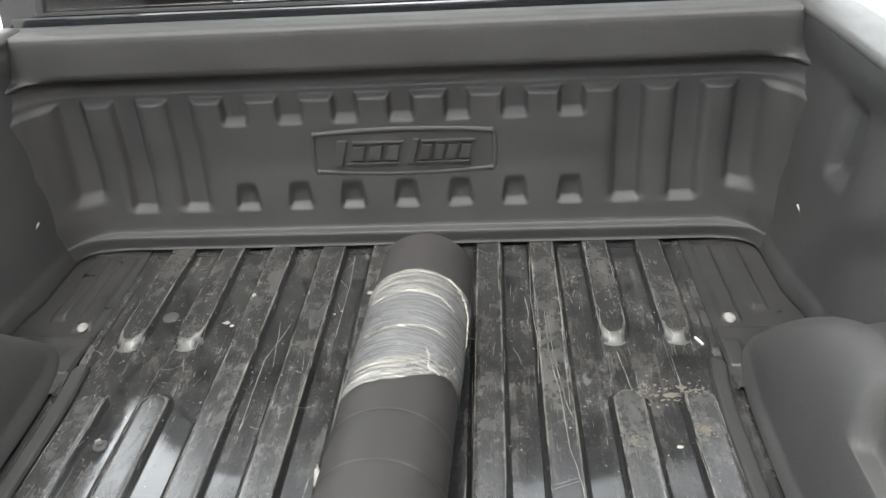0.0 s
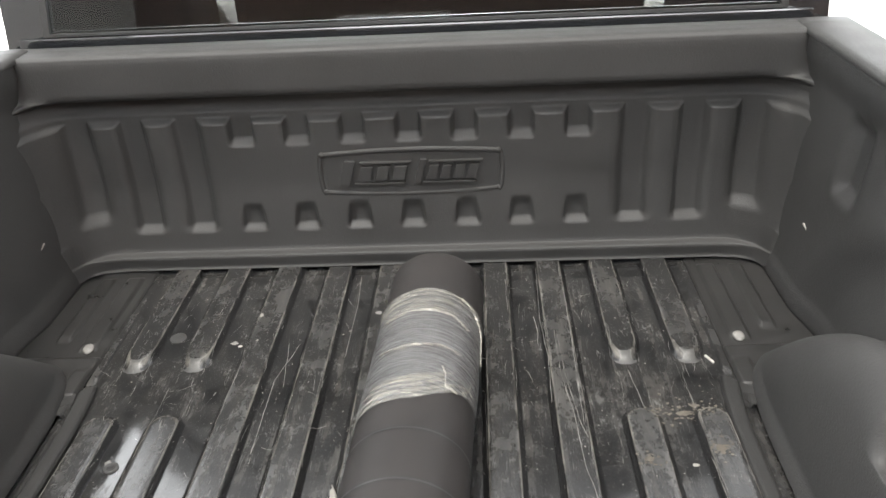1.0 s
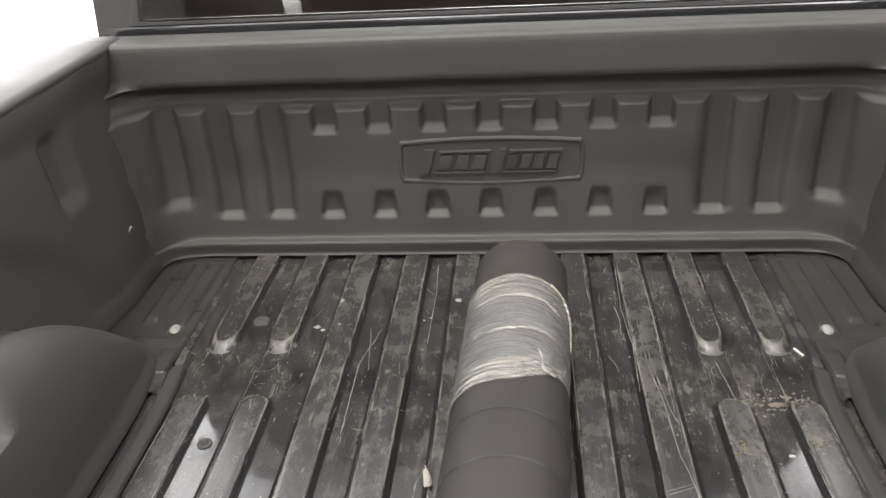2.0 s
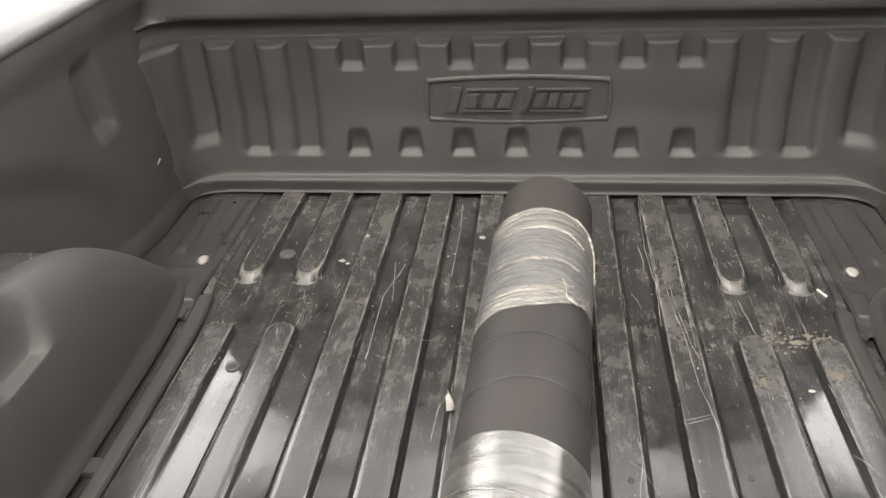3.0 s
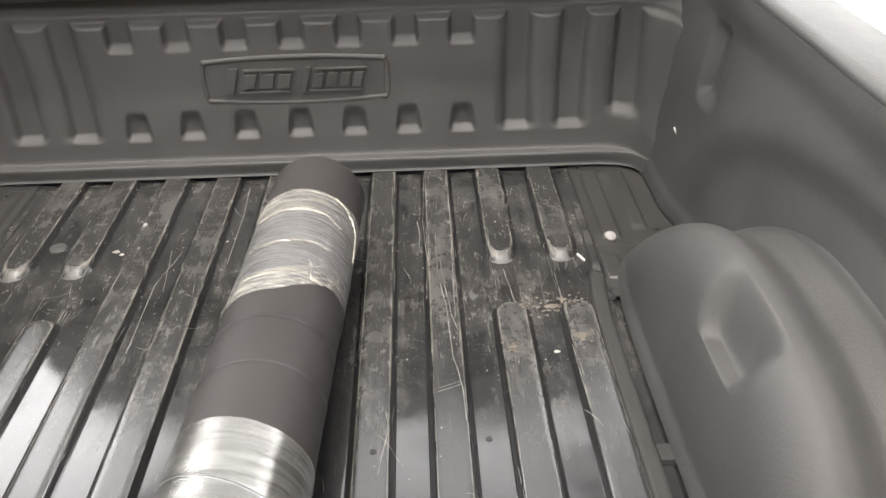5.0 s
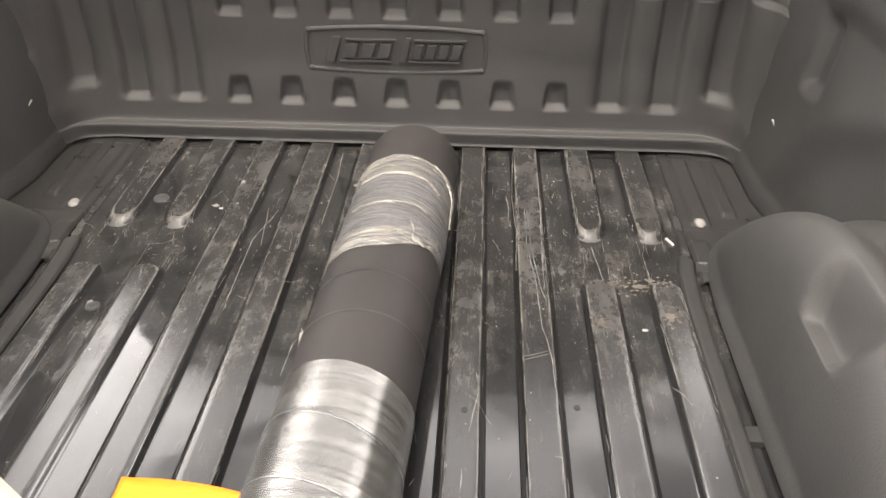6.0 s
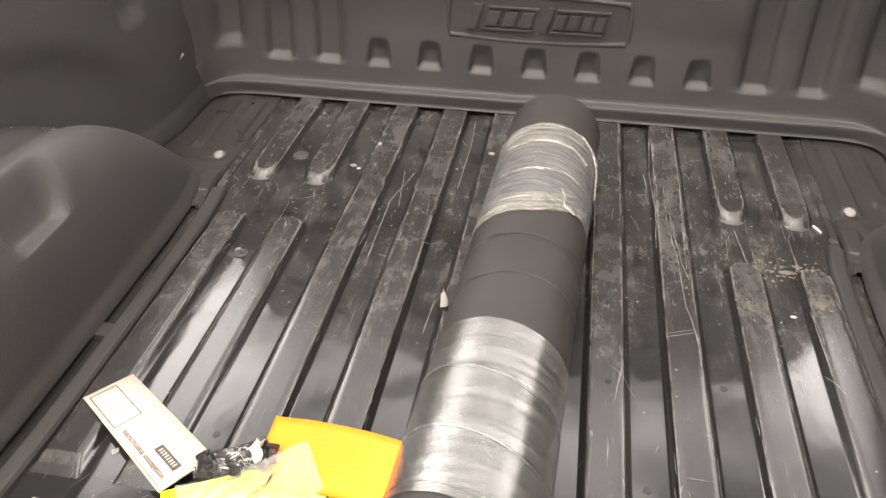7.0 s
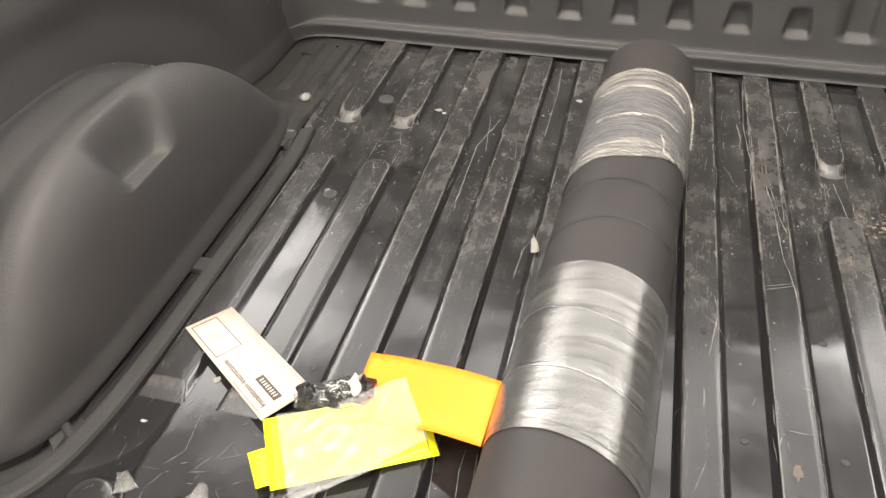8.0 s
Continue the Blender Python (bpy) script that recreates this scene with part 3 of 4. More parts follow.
# ---- the truck round the bed ----
truck = thing("pickup_truck", "dark pickup truck with an open bed and a tinted rear window", "truck")
for s in (-1, 1):
    outer = [(0.956, 0.50), (0.975, 0.485), (0.990, 0.44), (0.995, 0.20), (0.985, -0.05), (0.960, -0.30)]
    thick(part("bed_side", sheet("bed_side", steps(-0.16, 1.75, 0.06), outer, lambda y, p: (s * p[0], y, p[1])), PAINT, truck, soft=True), 0.006, 0.0)
    for y in (0.745, 4.3):
        tyre = bmesh.new()
        bmesh.ops.create_cone(tyre, cap_ends=True, segments=40, radius1=0.39, radius2=0.39, depth=0.25)
        bmesh.ops.bevel(tyre, geom=[e for e in tyre.edges if abs(e.calc_face_angle(0)) > 0.8], offset=0.03, segments=3, affect="EDGES")
        bmesh.ops.transform(tyre, matrix=pose(s * 0.85, y, GROUND + 0.39, 0, 90, 0), verts=tyre.verts)
        wheel = part("wheel", tyre, TYRE, truck, "black tyre on a grey rim")
        rim = bmesh.new()
        bmesh.ops.create_cone(rim, cap_ends=True, segments=32, radius1=0.23, radius2=0.20, depth=0.262)
        bmesh.ops.transform(rim, matrix=pose(s * 0.85, y, GROUND + 0.39, 0, 90, 0), verts=rim.verts)
        part("rim", rim, STEEL, wheel)
part("bed_base", block((1.70, 1.90, 0.05), (0, 0.82, -0.045), 0.01), PAINT, truck)


def cab_back(x, z):
    """The cab's back leans forwards and narrows above the beltline."""
    return 1.835 + 0.16 * max(0.0, z - 0.50)


CAB_LINE = [(0.955, 0.50), (0.952, 0.72), (0.935, 0.86), (0.912, 0.95), (0.872, 1.02), (0.81, 1.070), (0.65, 1.108), (0.40, 1.132), (0.0, 1.142)]
PANE_LINE = [(0.850, 0.5335), (0.840, 0.66), (0.820, 0.76), (0.790, 0.82), (0.735, 0.865), (0.70, 0.90), (0.62, 0.925), (0.40, 0.94), (0.0, 0.945)]


def whole(half, low):
    """The closed outline (x, z) from its right half, with a low edge at z = low."""
    pts = [(0.0, low), (half[0][0], low)] + half[:]
    return pts + [(-x, z) for x, z in reversed(pts[1:-1])]


def ring_panel(outer, inner, depth=0.03):
    """A panel between two outlines, leaning with the cab's back."""
    bm = bmesh.new()
    rings = [[bm.verts.new((x, cab_back(x, z), z)) for x, z in line] for line in (outer, inner)]
    n = len(outer)
    for i in range(n):
        bm.faces.new((rings[0][i], rings[0][(i + 1) % n], rings[1][(i + 1) % n], rings[1][i]))
    ext = bmesh.ops.extrude_face_region(bm, geom=bm.faces[:])
    bmesh.ops.translate(bm, vec=(0, depth, 0), verts=[g for g in ext["geom"] if isinstance(g, bmesh.types.BMVert)])
    bmesh.ops.recalc_face_normals(bm, faces=bm.faces[:])
    return bm


part("cab_back", ring_panel(whole(CAB_LINE, -0.40), whole(PANE_LINE, 0.533)), PAINT, truck)
surround = [(x + 0.012 * (x > 0), z + (0.012 if k > 3 else 0.0)) for k, (x, z) in enumerate(PANE_LINE)]
window = part("rear_window", ring_panel(whole(surround, 0.5265), whole([(x - 0.004 * (x > 0), z - (0.004 if k > 3 else 0.0)) for k, (x, z) in enumerate(PANE_LINE)], 0.533)), TRIM, truck, "black rubber window surround")
window.location = (0, -0.006, 0)
glass = bmesh.new()
glass.faces.new([glass.verts.new((x, cab_back(x, z) + 0.010, z)) for x, z in whole(PANE_LINE, 0.529)])
pane = part("pane", glass, GLASS, window, "tinted glass pane")
thick(pane, 0.004, 0.0)
pane.visible_shadow = False
strip = part("body_strip", block((1.84, 0.016, 0.046), (0, 1.829, 0.5015), 0.004, pose(0, 0, 0, -9, 0, 0)), PAINT, truck, "glossy dark body strip below the window")
shell = [(0.955, -0.40)] + CAB_LINE
shell += [(-x, z) for x, z in reversed(shell[:-1])]
part("cab_shell", sheet("cab_shell", shell, steps(0.004, 1.0, 0.1), lambda p, q: (p[0] * (1 - 0.02 * q), cab_back(*p) + 1.55 * q, p[1] + 0.03 * math.sin(math.pi * q) * (p[1] > 0.9))), PAINT, truck, soft=True)
part("cab_floor", block((1.80, 1.9, 0.04), (0, 2.75, -0.40), 0.0), TRIM, truck)
part("dashboard", block((1.70, 0.5, 0.55), (0, 3.55, 0.10), 0.06), TRIM, truck)
bonnet = sheet("bonnet", steps(-0.93, 0.93, 0.15), steps(3.6, 5.1, 0.15), lambda x, y: (x, y, 0.40 - 0.10 * (x / 0.93) ** 4 - 0.10 * ((y - 3.6) / 1.5) ** 3))
part("bonnet", bonnet, PAINT, truck, soft=True)

part("front_body", block((1.42, 1.60, 0.72), (0, 4.35, -0.08), 0.06), PAINT, truck)
for s in (-1, 1):
    part("front_wing", sheet("front_wing", steps(3.36, 5.15, 0.12), [(0.93, 0.31), (0.965, 0.26), (0.975, 0.10), (0.965, -0.06)], lambda y, p: (s * (p[0] - 0.05 * max(0.0, y - 4.6)), y, p[1] - 0.10 * max(0.0, y - 4.2) * (p[1] > 0.2))), PAINT, truck, soft=True)

# ---- the rolled mat ----
ROLL_R = 0.0933
AXIS_TURN = -math.degrees(math.atan(0.0503))
roll = thing("rolled_rubber_mat", "rolled dark rubber mat bound with clear stretch film", "rolled mat", pose(0.0002, -0.008, 0.0075 + ROLL_R, 0, 0, AXIS_TURN))


def tube(y0, y1, r, ridge=0.0, seed=0, tilt=(0.0, 0.0), n=72, d=0.01):
    """A tube along y with slight unevenness; tilt skews its two ends as a wound band has them."""
    def place(a, y):
        t = (y - y0) / (y1 - y0)
        rr = r + ridge * noise.noise(Vector((math.cos(a) * 1.5, y * 14 + seed, math.sin(a) * 1.5)))
        return (rr * math.cos(a), y + (tilt[0] + (tilt[1] - tilt[0]) * t) * math.cos(a), rr * math.sin(a))
    return sheet("tube", [2 * math.pi * k / n for k in range(n + 1)], steps(y0, y1, d), place)


part("mat", tube(0.02, 1.352, ROLL_R, 0.0004), RUBBER, roll, "dark rubber sheet", soft=True)
for y, s in ((1.3515, 1), (0.0205, -1)):
    disc = bmesh.new()
    bmesh.ops.create_circle(disc, cap_ends=True, segments=72, radius=ROLL_R - 0.0006)
    bmesh.ops.transform(disc, matrix=pose(0, y, 0, -90 * s, 0, 0), verts=disc.verts)
    part("end", disc, RUBBER, roll)
for y, t in ((0.850, 0.006), (0.752, 0.006)):
    part("seam", tube(y, y + 0.0034, ROLL_R + 0.0007, 0.0, 0, (t, t), 72, 0.001), BLACK_PART, roll, "thin seam line")
part("film_band", tube(0.360, 0.648, ROLL_R + 0.0015, 0.0005, 8, (-0.018, -0.008)), FILM, roll, "tight silvery stretch film", soft=True)
# overlapping turns: each laps the one before with a thin step and a dark line under it
for y0, y1, skew in ((0.452, 0.552, -0.021), (0.372, 0.452, -0.020)):
    part("film_turn", tube(y0, y1, ROLL_R + 0.0022, 0.0005, 8 + y0, (skew, skew)), FILM, roll, soft=True)
    part("film_edge", tube(y1, y1 + 0.0022, ROLL_R + 0.0020, 0.0002, 0, (skew, skew), 72, 0.0011), BLACK_PART, roll, "thin dark step between turns of film")
    part("film_edge", tube(y1 - 0.0022, y1, ROLL_R + 0.0030, 0.0002, 0, (skew, skew), 72, 0.0011), FILM_OLD, roll)


def rise(a):
    """How far the loose band's lower edge has crept up round the roll at angle a."""
    a = a - 2 * math.pi if a > 1.5 * math.pi else a
    return 0.056 * (1 - smooth(0.45, 1.65, a)) * (1 - smooth(0.0, 1.4, -a))


def loose_band(y0, y1, r):
    def place(a, t):
        low = y0 + rise(a) + 0.003 * noise.noise(Vector((math.cos(a) * 3, math.sin(a) * 3, 4.0)))
        high = y1 + 0.006 * noise.noise(Vector((math.cos(a) * 2, math.sin(a) * 2, 9.0)))
        y = low + (high - low) * t
        rr = r + 0.0014 * noise.noise(Vector((math.cos(a) * 1.5, y * 16, math.sin(a) * 1.5)))
        return (rr * math.cos(a), y, rr * math.sin(a))
    return sheet("loose_band", [2 * math.pi * k / 96 for k in range(97)], steps(0, 1, 0.03), place)


def fold(points, width, seed, height=0.0022, ragged=0.004):
    """Bunched film round part of the roll, through points (angle, y): a ragged ribbon that thins out at both ends."""
    def at(u):
        k = min(int(u * (len(points) - 1)), len(points) - 2)
        f = u * (len(points) - 1) - k
        return [p + (q - p) * smooth(0, 1, f) for p, q in zip(points[k], points[k + 1])]

    def place(u, v):
        a, y = at(u)
        y += ragged * noise.noise(Vector((a * 2.2, seed, 0.0))) + 0.5 * ragged * noise.noise(Vector((a * 7, seed, v)))
        w = width * (math.sin(math.pi * min(max(u, 0.01), 0.99)) ** 0.6) * (0.75 + 0.5 * noise.noise(Vector((a * 3, seed + 5, 0))))
        rr = ROLL_R + 0.0030 + height * (1 - v * v) + 0.0008 * noise.noise(Vector((a * 5, v * 3, seed)))
        return (rr * math.cos(a), y + 0.5 * w * v, rr * math.sin(a))
    return sheet("fold", steps(0, 1, 0.012), steps(-1, 1, 0.2), place)


part("film_band", loose_band(0.912, 1.220, ROLL_R + 0.0018), FILM_LOOSE, roll, "wrinkled milky stretch film", soft=True)
# gathered cream strips along both edges of the loose band
for y, width, seed, a0, a1 in ((0.916, 0.009, 1, 0.35, 3.0), (0.929, 0.013, 2, 0.4, 2.8), (0.943, 0.010, 9, 0.8, 2.5), (0.958, 0.022, 12, 0.9, 2.4)):
    part("film_fold", fold([(a, y + rise(a)) for a in steps(a0, a1, 0.2)], width, seed, 0.0012), FILM_FOLD, roll, "gathered milky edge of film", soft=True)
for y, width, seed, a0, a1 in ((1.213, 0.011, 6, 0.3, 3.0), (1.199, 0.014, 5, 0.5, 2.8), (1.181, 0.018, 8, 0.6, 2.7), (1.160, 0.016, 11, 0.7, 2.4)):
    part("film_fold", fold([(a, y) for a in steps(a0, a1, 0.2)], width, seed, 0.0009), FILM_FOLD, roll, "gathered milky edge of film", soft=True)
# single tight folds across the middle, and one strand pulled free down the flank
for points, width, seed in (
        ([(2.40, 1.140), (2.10, 1.142), (1.76, 1.144), (1.40, 1.148), (1.01, 1.145), (0.68, 1.132)], 0.0065, 3),
        ([(2.32, 1.043), (1.96, 1.041), (1.55, 1.045), (1.13, 1.052), (0.80, 1.050)], 0.0085, 4),
        ([(0.95, 1.214), (0.83, 1.210), (0.60, 1.202), (0.37, 1.188), (0.20, 1.172), (0.17, 1.137), (0.10, 1.10)], 0.0075, 7),
        ([(1.12, 1.000), (1.04, 0.985), (1.03, 0.960), (0.90, 0.955), (0.76, 0.957)], 0.012, 10)):
    part("film_fold", fold(points, width, seed, 0.0032, 0.0015), FILM_ROPE, roll, "tight bright fold of film", soft=True)
tail = sheet("film_tail", steps(0, 1, 0.1), [-1, 1], lambda u, v: (0.0980 * math.cos(0.47 + 0.22 * u) + 0.001 * math.sin(7 * u), 0.967 + 0.040 * (1 - u) ** 2 + 0.0022 * v, 0.0980 * math.sin(0.47 + 0.22 * u)))
thick(part("film_tail", tail, FILM_ROPE, roll, "loose twisted end of film", soft=True), 0.001, 0.0)


# ---- papers and the parts bag ----
def leaf(name, corners, z, material, label, category, lift=0.004, seed=0, nu=14, nv=8, t=0.0006):
    """A sheet of paper through four corners (x, y), a little wavy, resting on the ribs."""
    a, b, c, d = (Vector(p) for p in corners)
    lowest = 0.0062

    def place(u, v):
        p = a.lerp(b, u).lerp(d.lerp(c, u), v)
        return (p.x, p.y, lowest + z + lift * abs(noise.noise(Vector((p.x * 9 + seed, p.y * 9, seed)))))
    ob = part(name, sheet(name, steps(0, 1, 1 / nu), steps(0, 1, 1 / nv), place), material, None, soft=True)
    thick(ob, t, 1.0)
    return tagged(ob, label, category)


def on_quad(corners, u, v):
    a, b, c, d = (Vector(p) for p in corners)
    return a.lerp(b, u).lerp(d.lerp(c, u), v)


def print_bar(corners, u0, u1, v0, v1, z, material, parent, name="print_line"):
    """A line of print as a thin plain bar on a sheet."""
    outline = [on_quad(corners, u, v) for u, v in ((u0, v0), (u1, v0), (u1, v1), (u0, v1))]
    bm = bmesh.new()
    bm.faces.new([bm.verts.new((p.x, p.y, z)) for p in outline])
    bmesh.ops.recalc_face_normals(bm, faces=bm.faces[:])
    if bm.faces[0].normal.z < 0:
        bmesh.ops.reverse_faces(bm, faces=bm.faces[:])
    return part(name, bm, material, parent)


def lettering(text, size, m, material, parent, name):
    """Words in the built-in font, as a flat mesh at the pose m."""
    curve = bpy.data.curves.new(name, "FONT")
    curve.body, curve.size, curve.offset = text, size, size * 0.018
    temp = new(name + "_curve", curve)
    bpy.context.view_layer.update()
    mesh = bpy.data.meshes.new_from_object(temp.evaluated_get(bpy.context.evaluated_depsgraph_get()))
    bpy.data.objects.remove(temp)
    mesh.transform(m)
    return part(name, mesh, material, parent)


CARD_AT = [(-0.574, 0.569), (-0.388, 0.431), (-0.341, 0.500), (-0.525, 0.628)]
booklet = leaf("instruction_booklet", CARD_AT, 0.0005, CARD, "folded cream instruction booklet lying on the ribbed bed floor", "booklet", 0.0, 0, 6, 4, 0.0022)
TOP = 0.0062 + 0.0005 + 0.0026
for u0, u1, v0, v1 in ((0.03, 0.037, 0.08, 0.62), (0.373, 0.38, 0.08, 0.62), (0.03, 0.38, 0.08, 0.10), (0.03, 0.38, 0.60, 0.62)):
    print_bar(CARD_AT, u0, u1, v0, v1, TOP, INK, booklet, "printed_box")
for k, (w, m0) in enumerate(((0.14, INK_PALE), (0.12, INK_PALE), (0.10, INK_PALE), (0.13, INK_PALE))):
    u = 0.205
    print_bar(CARD_AT, u - w / 2, u + w / 2, 0.22 + 0.075 * k, 0.236 + 0.075 * k, TOP, m0, booklet)
for k in range(7):
    v = 0.60 + 0.055 * k
    print_bar(CARD_AT, 0.42 if v < 0.64 else 0.06, 0.95 - 0.04 * (k % 3), v + 0.016, v + 0.030, TOP, INK_FAINT, booklet)
print_bar(CARD_AT, 0.62, 0.97, 0.035, 0.055, TOP, INK_PALE, booklet)
logo = print_bar(CARD_AT, 0.70, 0.93, 0.36, 0.53, TOP + 0.0002, INK, booklet, "printed_emblem")
for k in range(8):
    print_bar(CARD_AT, 0.728 + 0.0235 * k, 0.738 + 0.0235 * k, 0.405, 0.485, TOP + 0.0005, CARD, logo, "bar")
text_from, text_to = on_quad(CARD_AT, 0.93, 0.22), on_quad(CARD_AT, 0.46, 0.22)
turn = math.degrees(math.atan2(text_to.y - text_from.y, text_to.x - text_from.x))
lettering("Installation Instructions", 0.0120, pose(text_from.x, text_from.y, TOP + 0.0004, 0, 0, turn), INK, booklet, "printed_title")

# orange leaflet, its far end curling up against the roll
ORANGE_AT = [(-0.282, 0.587), (-0.076, 0.515), (-0.082, 0.408), (-0.279, 0.464)]
a, b, c, d = (Vector(p) for p in ORANGE_AT)


def orange_point(u, v):
    p = a.lerp(b, u).lerp(d.lerp(c, u), v)
    rise = 0.068 * u**1.2
    return (p.x, p.y + 0.010 * math.sin(math.pi * u), 0.0065 + rise + 0.003 * math.sin(9 * u + 2 * v) * u * (1 - u))


orange = part("orange_leaflet", sheet("orange_leaflet", steps(0, 1, 0.04), steps(0, 1, 0.125), orange_point), ORANGE, None, soft=True)
thick(orange, 0.0005, 1.0)
tagged(orange, "bright orange printed leaflet curling up against the rolled mat", "leaflet")
for k in range(13):
    v = 0.10 + 0.058 * k
    ends = (0.10 + 0.02 * (k % 3), 0.90 - 0.05 * (k % 4))
    part("print_line", sheet("print_line", steps(*ends, 0.05), [v, v + 0.005], lambda u, w: (lambda p: (p[0], p[1], p[2] + 0.0008))(orange_point(u, w))), INK_BROWN if k in (11, 12) else ORANGE_DARK, orange)

YELLOW_AT = [(-0.386, 0.432), (-0.192, 0.532), (-0.139, 0.431), (-0.331, 0.331)]
UNDER_AT = [(-0.384, 0.378), (-0.22, 0.492), (-0.187, 0.445), (-0.351, 0.331)]
leaf("yellow_leaflet", UNDER_AT, 0.0, YELLOW, "neon yellow leaflet half hidden under another sheet", "leaflet", 0.002, 4)
yellow = leaf("yellow_leaflet", YELLOW_AT, 0.003, YELLOW, "neon yellow leaflet with a thin black border under a clear bag", "leaflet", 0.002, 9)
YTOP = 0.0062 + 0.003 + 0.0030
for u0, u1, v0, v1 in ((0.05, 0.95, 0.075, 0.085), (0.05, 0.95, 0.915, 0.925), (0.05, 0.056, 0.075, 0.925), (0.944, 0.95, 0.075, 0.925)):
    print_bar(YELLOW_AT, u0, u1, v0, v1, YTOP, INK, yellow, "printed_border")
for k in range(9):
    print_bar(YELLOW_AT, 0.10, 0.90 - 0.06 * (k % 3), 0.16 + 0.08 * k, 0.172 + 0.08 * k, YTOP, YELLOW_DARK, yellow)
BAG_AT = [(-0.369, 0.441), (-0.206, 0.512), (-0.155, 0.432), (-0.300, 0.317)]


def crumple(at, z, amp, seed, nu=40, nv=26, folds=26.0, lift=0.0):
    p0, p1, p2, p3 = (Vector(p) for p in at)

    def place(u, v):
        p = p0.lerp(p1, u).lerp(p3.lerp(p2, u), v)
        k = noise.noise(Vector((p.x * folds + seed, p.y * folds * 0.6, seed))) + 0.5 * noise.noise(Vector((p.x * folds * 2.3, p.y * folds * 2.1 + seed, seed)))
        return (p.x, p.y, z + amp * abs(k) + lift * smooth(0.30, 1.05, u) * (1 - 0.5 * v))
    return sheet("film", steps(0, 1, 1 / nu), steps(0, 1, 1 / nv), place)


bag = thing("clear_plastic_bag", "crumpled clear plastic bag lying over yellow leaflets", "plastic bag")
part("film", crumple(BAG_AT, 0.0125, 0.0070, 2.0, 90, 60, 15.0, 0.040), CLEAR, bag, soft=True).visible_shadow = False
edge_at = [on_quad(BAG_AT, u, v) for u, v in ((0.0, 0.965), (1.0, 0.965), (1.0, 1.0), (0.0, 1.0))]
part("sealed_edge", crumple(edge_at, 0.0162, 0.0022, 5.0, 50, 3, 30.0), CLEAR_EDGE, bag, "milky sealed edge", soft=True).visible_shadow = False
pouch = thing("hardware_pouch", "small crumpled clear pouch of black plastic clips", "parts bag", pose(-0.300, 0.492, 0.014, 0, 0, 22))
for k in range(18):
    along = (k + 0.5) / 18
    x = -0.048 + 0.094 * along
    wide = 0.0115 * math.sin(math.pi * min(max(along, 0.08), 0.92)) ** 0.5
    body = block((0.015, 0.026, 0.011), (0, 0, 0), 0.0042)
    head = block((0.021, 0.008, 0.014), (0, 0.010, 0.0), 0.0030)
    scratch_mesh = bpy.data.meshes.new("clip")
    head.to_mesh(scratch_mesh)
    body.from_mesh(scratch_mesh)
    head.free()
    bmesh.ops.transform(body, matrix=pose(x, random.uniform(-wide, wide), 0.001 + 0.010 * random.random(), random.uniform(-50, 50), random.uniform(-50, 50), random.uniform(-90, 90)), verts=body.verts)
    part("clip", body, BLACK_PART, pouch)


def pouch_skin(u, v):
    """A pinched bag of film drawn tight over the clips."""
    x = -0.060 + 0.116 * u
    full = max(math.sin(math.pi * min(max(u, 0.03), 0.97)), 0.12) ** 0.45
    a = math.pi * v
    k = noise.noise(Vector((x * 75, v * 4.0, 3.0))) + 0.6 * noise.noise(Vector((x * 170, v * 9.0, 5.0)))
    return (x, -0.025 * full * math.cos(a) + 0.004 * k, -0.004 + (0.024 * full + 0.006 * k) * math.sin(a))


skin = part("film", sheet("film", steps(0, 1, 1 / 64), steps(0, 1, 1 / 30), pouch_skin), CLEAR_THIN, pouch, "clear crumpled film", soft=True)
skin.visible_shadow = False
# milky ribbons added as the white highlights on the drawn film
for v0, v1, u0, u1, bow in ((0.30, 0.52, 0.02, 0.70, 0.10), (0.52, 0.40, 0.22, 0.86, -0.07), (0.20, 0.28, 0.30, 0.62, 0.05)):
    def glint(u, w):
        x, y, z = pouch_skin(u0 + (u1 - u0) * u, v0 + (v1 - v0) * u + bow * math.sin(math.pi * u) + 0.03 * math.sin(17 * u))
        return (x, y + 0.0011 * w * math.sin(math.pi * u) ** 0.4, z + 0.0008 - 0.0004 * w * w)
    part("glint", sheet("glint", steps(0.01, 0.99, 0.02), [-1, 0, 1], glint), FILM_GLINT, pouch, "milky ribbon standing in for a highlight on the film", soft=True).visible_shadow = False
paper_tag = sheet("white_tag", steps(0, 1, 0.1), steps(0, 1, 0.1), lambda u, v: (0.016 + 0.014 * u + 0.006 * v + 0.003 * math.sin(9 * v), -0.020 + 0.034 * v + 0.004 * math.sin(7 * u), 0.019 + 0.008 * math.sin(math.pi * v) + 0.003 * math.sin(11 * u + 5 * v)))
thick(part("white_tag", paper_tag, WHITE_BIT, pouch, "small crumpled white paper tag", soft=True), 0.0006, 0.0)


